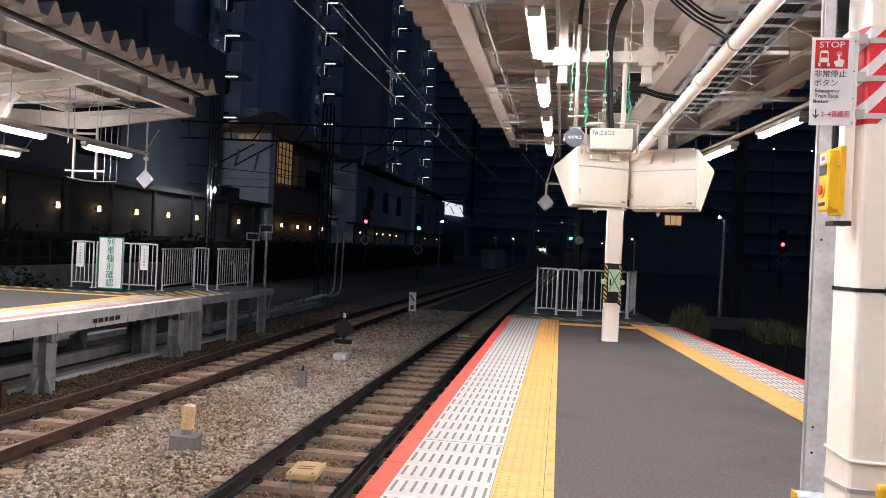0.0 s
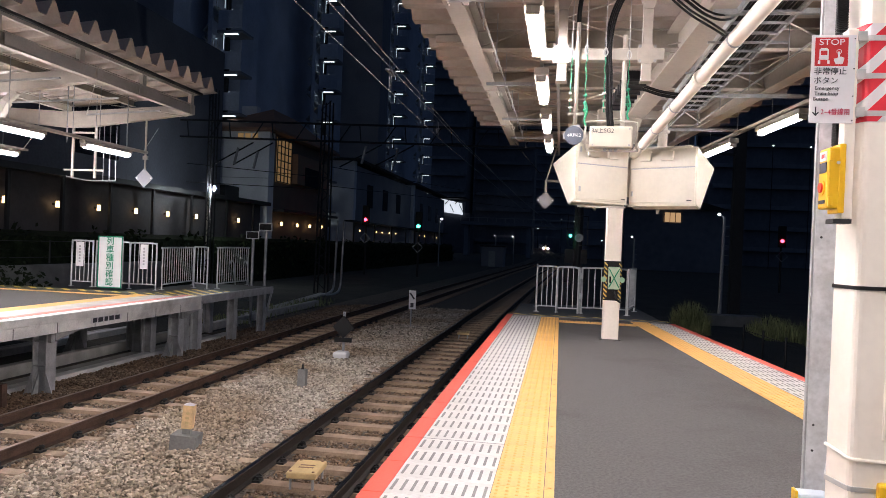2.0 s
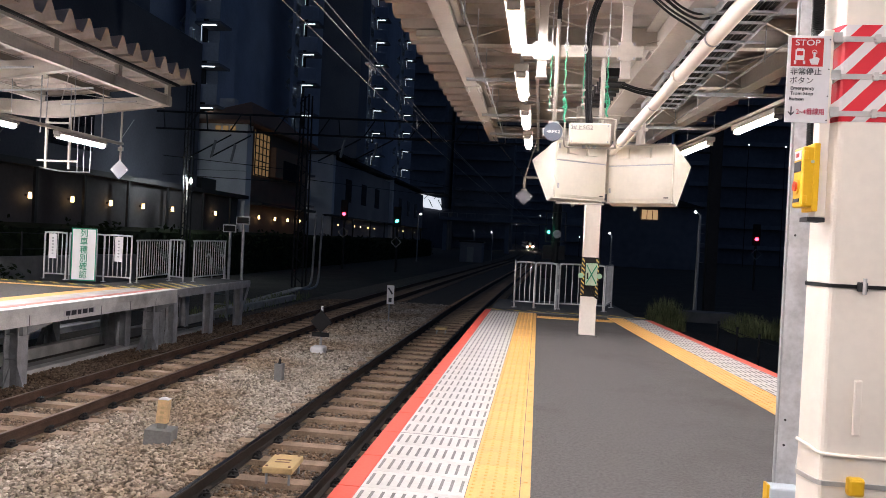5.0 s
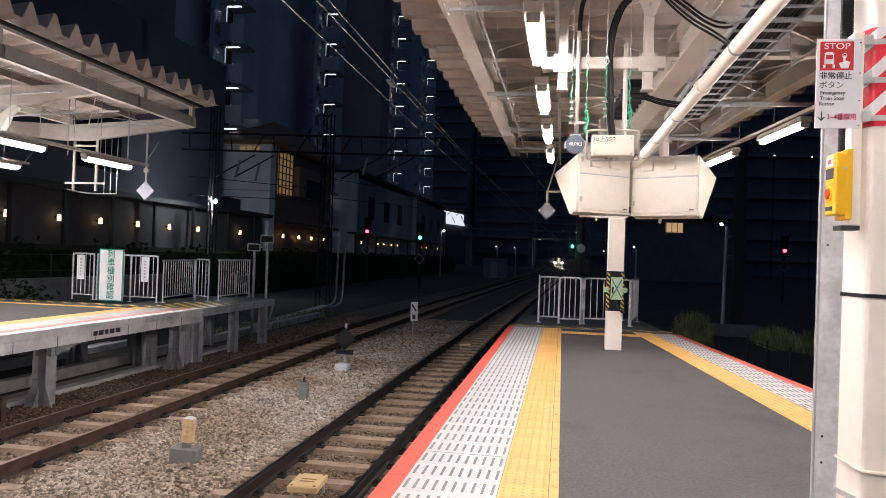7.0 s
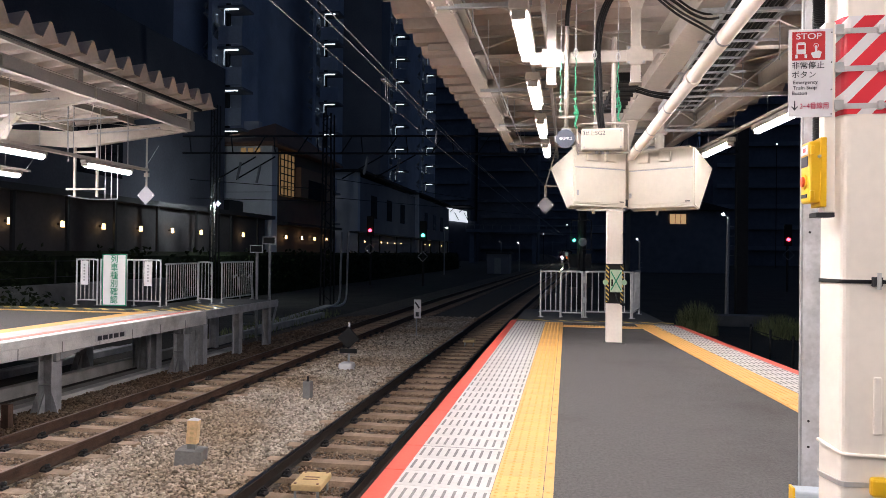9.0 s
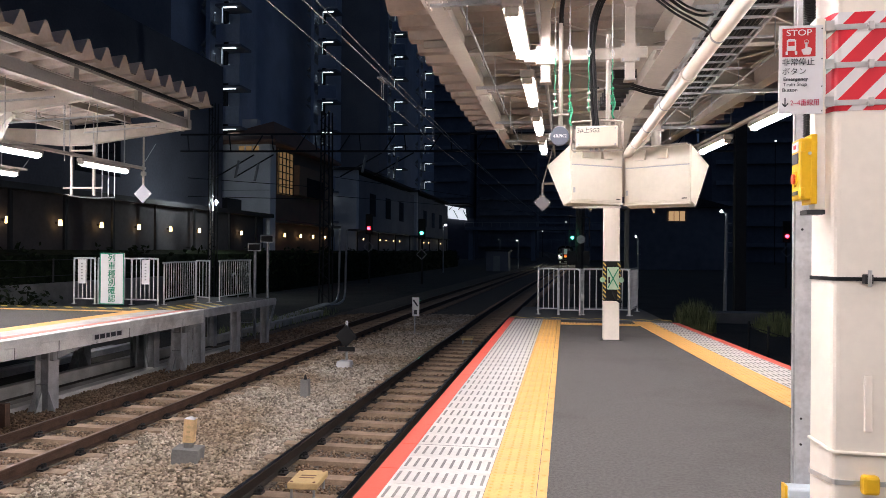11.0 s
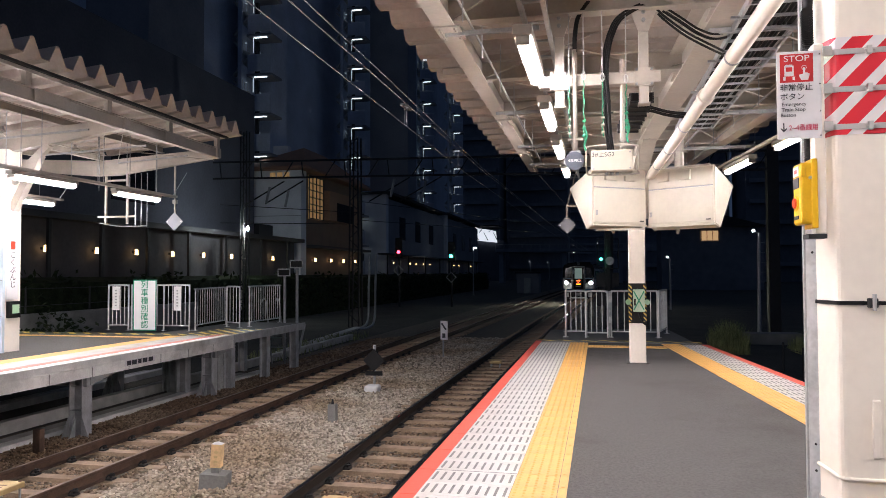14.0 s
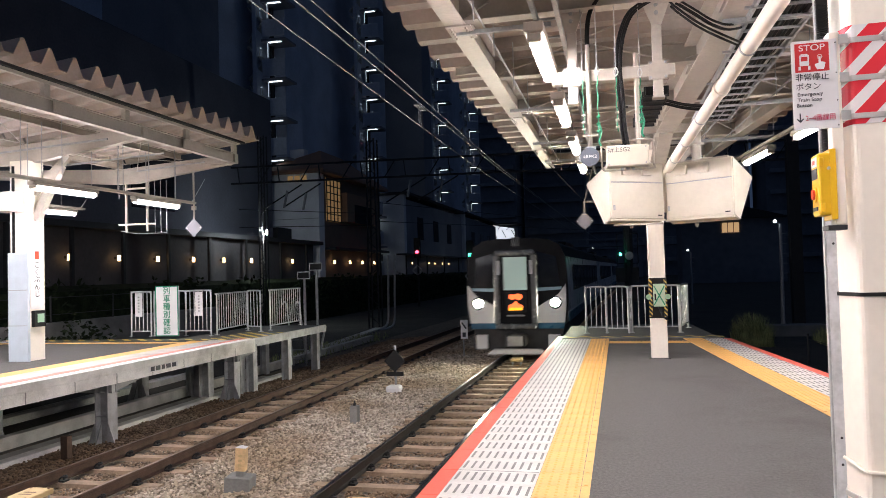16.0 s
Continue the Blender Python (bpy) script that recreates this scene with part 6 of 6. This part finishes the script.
# far distance
fb = thing("lit_far_building", "distant building with a bright white lit upper floor", "building")
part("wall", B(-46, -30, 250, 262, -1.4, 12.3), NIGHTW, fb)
part("lit_floor", prism(bmesh.new(), [(-40.3, 12.6), (-32.4, 11.7), (-32.9, 15.6), (-39.9, 17.0)], 1, 249, 250), FARB, fb, "bright white floor")
for k in range(5):
    part("truss", bar(bmesh.new(), (-40.1 + 1.6 * k, 248.8, 15.2), (-38.7 + 1.6 * k, 248.8, 16.6 if k % 2 else 12.6), 0.2, 0.25), DARK, fb)
part("roof", B(-41, -31.5, 247.5, 262, 17.1, 17.6), DARK, fb)
NIGHTB = mat("unlit_building_wall", (0.19, 0.20, 0.23), 0.9, vary=0.2, scale=0.1, fine=1.0, bump=0.0)
NIGHTD = mat("unlit_balcony_wall", (0.23, 0.24, 0.275), 0.9, vary=0.2, scale=0.1, fine=1.0, bump=0.0)


# Dark blocks added to hide the brighter sky behind the line.
def dark_block(x0, x1, y, d, h):
    t = thing("apartment_building", "dark high building in the distance, added to cover the sky", "building", "unlit buildings")
    part("wall", B(x0, x1, y, y + d, -1.4, h), NIGHTB, t)
    part("roof", B(x0 - 0.5, x1 + 0.5, y - 0.5, y + d + 0.5, h, h + 0.8), NIGHTB, t)
    me = shared("balcony", B(x0 + 1, x1 - 1, y - 1.4, y - 0.02, 0.0, 1.2), NIGHTD)
    k = 3.0
    while k < h - 2:
        place(me, t, 0, 0, k, "balcony")
        k += 6.0


for q in ((-75, -34.5, 272, 22, 104), (-33, -10, 285, 20, 98), (8, 41, 240, 20, 54), (43, 92, 225, 22, 60), (95, 160, 215, 24, 58), (-75, 60, 545, 30, 150)):
    dark_block(*q)
op = thing("road_overpass", "dark road bridge with a thin railing across the line", "bridge")
part("deck", B(-27, 38, 205, 212, 7.2, 8.1), NIGHTD, op)
part("handrail", B(-27, 38, 205, 205.12, 9.2, 9.32), GALVD, op)
for k in range(27):
    part("rail_post", B(-27 + 2.5 * k, -26.9 + 2.5 * k, 205, 205.12, 8.1, 9.2), GALVD, op)
for x in (-26, -8.5, 6.5, 30):
    part("pier", B(x, x + 1.2, 206, 211, -1.4, 7.2), NIGHTD, op)
rh = thing("right_house", "dark distant house with one lit window", "house")
part("wall", B(11, 26, 120, 130, -1.4, 8.4), NIGHTB, rh)
part("window", B(16.9, 19.5, 119.9, 119.98, 6.3, 7.8), glow("dim_warm_window", (1.0, 0.6, 0.3), 0.5), rh, "warm lit window")
for k in range(4):
    part("mullion", B(16.9 + 0.85 * k, 16.98 + 0.85 * k, 119.8, 119.9, 6.3, 7.8), DARK, rh)
part("roof", prism(bmesh.new(), [(10.5, 8.4), (26.5, 8.4), (18.5, 10.6)], 1, 119, 131), DARK, rh)
hut = thing("trackside_hut", "small pale equipment hut by the far tracks", "hut")
part("wall", B(-9.6, -6.6, 100, 104, -1.4, 1.3), DIMWALL, hut)
part("roof", B(-9.8, -6.4, 99.8, 104.2, 1.3, 1.5), DARK, hut)
part("door", B(-8.6, -7.7, 99.95, 99.99, -1.4, 0.7), GALVD, hut)
fw_ = bmesh.new()
for k in range(60):
    x = -260 + 9 * k
    h = 5 + 5 * abs(math.sin(k * 1.9)) + 3 * abs(math.sin(k * 0.7))
    box(fw_, x, x + 8.0, 480 + 20 * math.sin(k), 500 + 20 * math.sin(k), -1.4, h)
tagged(part("far_roofline", fw_, NIGHTB), "dark distant roofs along the horizon", "buildings", kind="structure")
fl_ = thing("far_lights", "tiny white lights of distant streets", "lights")
for x, y, z in ((1.0, 300, 13), (6, 300, 12.5), (-20, 300, 17), (42, 200, 13), (45, 200, 12.8), (-8, 290, 9), (12, 205, 4), (48.58, 180, 27.07), (56.79, 180, 26.87)):
    part("light", B(x - 0.14, x + 0.14, y, y + 0.2, z, z + 0.25), FARL, fl_)
    part("pole", B(x - 0.08, x + 0.08, y + 0.25, y + 0.4, -1.4, z + 0.2), DARK, fl_)


# ---- weeds on the right ----
def weeds(name, label, cx, cy, sx, sy, n, h, seed, z=-1.42):
    rng = np.random.default_rng(seed)
    x, y = cx + rng.uniform(-sx, sx, n), cy + rng.uniform(-sy, sy, n)
    hh = h * rng.uniform(0.4, 1.1, n) * (1 - 0.5 * ((x - cx) / sx) ** 2)
    a = rng.uniform(0, 6.283, n)
    w = rng.uniform(0.008, 0.02, n)
    lx, ly = rng.normal(0, 0.18, n) * hh, rng.normal(0, 0.18, n) * hh
    p0 = np.c_[x - w * np.cos(a), y - w * np.sin(a), np.full(n, z)]
    p1 = np.c_[x + w * np.cos(a), y + w * np.sin(a), np.full(n, z)]
    p2 = np.c_[x + lx * 0.4 + w * np.cos(a) * 0.7, y + ly * 0.4 + w * np.sin(a) * 0.7, z + hh * 0.6]
    p3 = np.c_[x + lx * 0.4 - w * np.cos(a) * 0.7, y + ly * 0.4 - w * np.sin(a) * 0.7, z + hh * 0.6]
    p4 = np.c_[x + lx, y + ly, z + hh]
    co = np.stack([p0, p1, p2, p3, p4], 1).reshape(-1, 3)
    me = bpy.data.meshes.new(name)
    me.from_pydata(co.tolist(), [], [q for k in range(n) for q in ((5 * k, 5 * k + 1, 5 * k + 2, 5 * k + 3), (5 * k + 3, 5 * k + 2, 5 * k + 4))])
    me.materials.append(LEAF)
    return tagged(new(name, me), label, "weeds", kind="stuff")


weeds("weeds", "tall green grass clump catching platform light", 5.75, 27.5, 0.6, 0.8, 1400, 1.15, 11)
weeds("weeds", "dim tall weeds beyond the platform", 8.7, 27.5, 0.7, 1.5, 1100, 0.75, 12)
weeds("weeds", "dim low weeds along the low fence", 10.5, 24.5, 1.6, 3.0, 2600, 0.9, 13)
weeds("weeds", "sparse low weeds near the tracks", -9.6, 27.0, 0.9, 5.0, 700, 0.3, 14)
fp = thing("low_fence", "dark low fence of thin posts among weeds", "fence")
for k in range(9):
    part("post", rod(bmesh.new(), (6.3 + 0.14 * k, 22 - 1.5 * k, -1.45), (6.3 + 0.14 * k, 22 - 1.5 * k, -0.55), 0.03, 6), DARK, fp)
part("wire", rod(bmesh.new(), (6.3, 22, -0.7), (7.42, 10, -0.7), 0.01, 5), DARK, fp)
bk = thing("mast_footing", "dark concrete footing beneath the gantry leg", "footing")
part("block", B(6.9, 9.0, 30.6, 31.6, -1.45, -1.0), CONCD, bk)


# ---- the train ----
def train_car(name, label, front):
    c = thing(name, label, "train")
    R = -1.1
    prof = [(-1.38, -0.15), (-1.45, 0.1), (-1.46, 0.9), (-1.40, 1.78), (-1.25, 2.10), (-0.9, 2.27), (0, 2.33), (0.9, 2.27), (1.25, 2.10), (1.40, 1.78), (1.46, 0.9), (1.45, 0.1), (1.38, -0.15)]
    part("body", prism(bmesh.new(), prof, 1, 0.6 if front else 0.0, 19.6), TRAINW, c)
    part("underframe", B(-1.25, 1.25, 0.9, 19.4, R + 0.35, -0.16), DARK, c)
    for s in (-1, 1):
        part("window_band", B(s * 1.462 - 0.02, s * 1.462 + 0.02, 2.6, 18.6, 0.75, 1.55), GLASSD, c)
        part("side_stripe", B(s * 1.462 - 0.015, s * 1.462 + 0.015, 0.7, 19.4, -0.1, 0.16), TRAINB, c)
        for k in range(7):
            part("side_window", B(s * 1.468 - 0.02, s * 1.468 + 0.02, 3.4 + 2.1 * k, 4.8 + 2.1 * k, 0.8, 1.5), GLASSD, c)
    part("roof", prism(bmesh.new(), [(-1.41, 1.79), (-1.26, 2.12), (-0.91, 2.29), (0, 2.35), (0.91, 2.29), (1.26, 2.12), (1.41, 1.79)], 1, 0.58 if front else 0.0, 19.6), TRAING, c, "dark grey roof")
    for y in (3.0, 16.4):
        bg = part("bogie", B(-1.0, 1.0, y - 1.2, y + 1.2, R + 0.25, R + 0.5), DARK, c)
        for dy in (-0.9, 0.9):
            for s in (-0.566, 0.566):
                part("wheel", rod(bmesh.new(), (s - 0.06, y + dy, R + 0.43), (s + 0.06, y + dy, R + 0.43), 0.425, 20), RAILD, bg)
    part("roof_unit", B(-0.8, 0.8, 8, 12, 2.25, 2.5, bevel=0.06), TRAING, c)
    if not front:
        return c
    # cab front: two sloped cheeks either side of the end door
    part("front_mask", prism(bmesh.new(), [(-1.40, -0.12), (-1.475, 0.5), (-1.465, 0.95), (-1.42, 1.79), (-1.27, 2.13), (-0.92, 2.30), (0, 2.36), (0.92, 2.30), (1.27, 2.13), (1.42, 1.79), (1.465, 0.95), (1.475, 0.5), (1.40, -0.12)], 1, 0.3, 0.62), TRAING, c)
    for s in (-1, 1):
        q = bmesh.new()
        prism(q, [(s * 0.58, 0.92), (s * 1.26, 0.95), (s * 1.16, 1.79), (s * 0.58, 1.95)], 1, 0.27, 0.31)
        part("windscreen", q, GLASSD, c, "dark sloped windscreen")
        q = bmesh.new()
        prism(q, [(s * 0.58, 0.80), (s * 1.30, 0.84), (s * 1.30, 0.92), (s * 0.58, 0.9)], 1, 0.25, 0.30)
        part("glass_sill", q, mat("pale_blue_trim", (0.30, 0.45, 0.55), 0.3, vary=0.05, bump=0) if s < 0 else bpy.data.materials["pale_blue_trim"], c)
        q = bmesh.new()
        prism(q, [(s * 0.62, -0.10), (s * 1.37, -0.10), (s * 1.43, 0.4), (s * 1.43, 1.0), (s * 1.22, 0.72), (s * 0.62, 0.36)], 1, 0.2, 0.31)
        part("cheek", q, TRAINW, c, "white lower front cheek")
        q = bmesh.new()
        prism(q, [(s * 0.62, -0.27), (s * 1.35, -0.27), (s * 1.37, -0.105), (s * 0.62, -0.105)], 1, 0.2, 0.31)
        part("front_stripe", q, TRAINB, c, "dark blue front stripe")
        part("headlight", rod(bmesh.new(), (s * 1.12, 0.192, 0.47), (s * 1.12, 0.25, 0.47), 0.125, 20), HEADM, c, "glaring headlight")
        part("headlight_bezel", rod(bmesh.new(), (s * 1.12, 0.196, 0.47), (s * 1.12, 0.28, 0.47), 0.185, 20), TRAING, c)
        part("gangway_side", B(s * 0.54 - 0.085, s * 0.54 + 0.085, 0.0, 0.6, -0.14, 1.86, bevel=0.05), GANGM, c)
        part("step_plate", B(s * 1.05 - 0.17, s * 1.05 + 0.17, 0.25, 0.45, -0.85, -0.45), TRAINW, c, "white step plate")
        part("handrail", rod(bmesh.new(), (s * 0.40, -0.02, 0.3), (s * 0.40, -0.02, 1.8), 0.02, 6), BLACK, c)
        part("mirror_light", B(s * 0.47 - 0.05, s * 0.47 + 0.05, -0.02, 0.03, 1.3, 1.7), GALV, c)
    part("gangway_top", B(-0.58, 0.58, 0.0, 0.6, 1.84, 2.0, bevel=0.06), GANGM, c)
    part("gangway_foot", B(-0.58, 0.58, 0.0, 0.6, -0.26, -0.12, bevel=0.05), GANGM, c)
    part("end_door", B(-0.46, 0.46, 0.1, 0.3, -0.1, 1.86), TRAING, c)
    part("door_glass", B(-0.34, 0.34, 0.07, 0.1, 0.85, 1.80), DOORG, c, "dimly lit end door window")
    part("display_case", B(-0.30, 0.30, 0.06, 0.1, 0.2, 0.8), BLACK, c)
    q = bmesh.new()
    prism(q, [(-0.2, 0.62), (-0.1, 0.57), (0.0, 0.6), (0.12, 0.56), (0.2, 0.63), (0.18, 0.72), (0.05, 0.75), (-0.06, 0.71), (-0.18, 0.73)], 1, 0.05, 0.06)
    part("led_sign", q, LEDO, c, "orange red display")
    q = bmesh.new()
    prism(q, [(-0.21, 0.34), (0.21, 0.34), (0.2, 0.42), (0.09, 0.44), (0.0, 0.54), (-0.1, 0.44), (-0.2, 0.43)], 1, 0.05, 0.06)
    part("led_sign", q, LEDO, c, "orange red display")
    part("led_base", B(-0.2, 0.2, 0.045, 0.055, 0.27, 0.345), LEDY, c, "amber display line")
    part("door_sill", B(-0.25, 0.25, 0.03, 0.1, 0.1, 0.14), GALV, c)
    part("coupler", B(-0.28, 0.28, -0.25, 0.5, -0.75, -0.4, bevel=0.05), DARK, c)
    part("coupler_face", B(-0.22, 0.22, -0.28, -0.25, -0.72, -0.45), GALVD, c)
    q = bmesh.new()
    prism(q, [(-0.85, -0.98), (0.85, -0.98), (0.68, -0.84), (-0.68, -0.84)], 1, 0.0, 0.2)
    part("snow_plough", q, TRAINW, c, "white snow plough edge")
    part("skirt", B(-1.3, 1.3, 0.35, 0.6, -0.9, -0.26), DARK, c)
    part("roof_lamp", B(-0.12, 0.12, 0.3, 0.5, 2.38, 2.12), GALVD, c)
    return c


CARS = [train_car("train_lead_car", "white express train cab car with blue stripe, headlights on", True)]
for k in range(2):
    CARS.append(train_car("train_car", "white coupled train car behind the cab", False))


def motions():
    for i, c in enumerate(CARS):
        rows = []
        for j in range(33):
            t = 0.5 * j
            y = 20.9 + 24.0 * (16.0 - t) + i * 20.0
            x0, x1 = line_x(y + 3), line_x(y + 16.4)
            a = math.degrees(math.atan2(x0 - x1, 13.4))
            dz = math.degrees(math.atan2(line_z(y + 16.4) - line_z(y + 3), 13.4))
            x = x0 - (x1 - x0) / 13.4 * 3
            rows.append((t, pose(x, y, line_z(y + 3), dz, 0, a)))
        walk(c, rows)


motions()
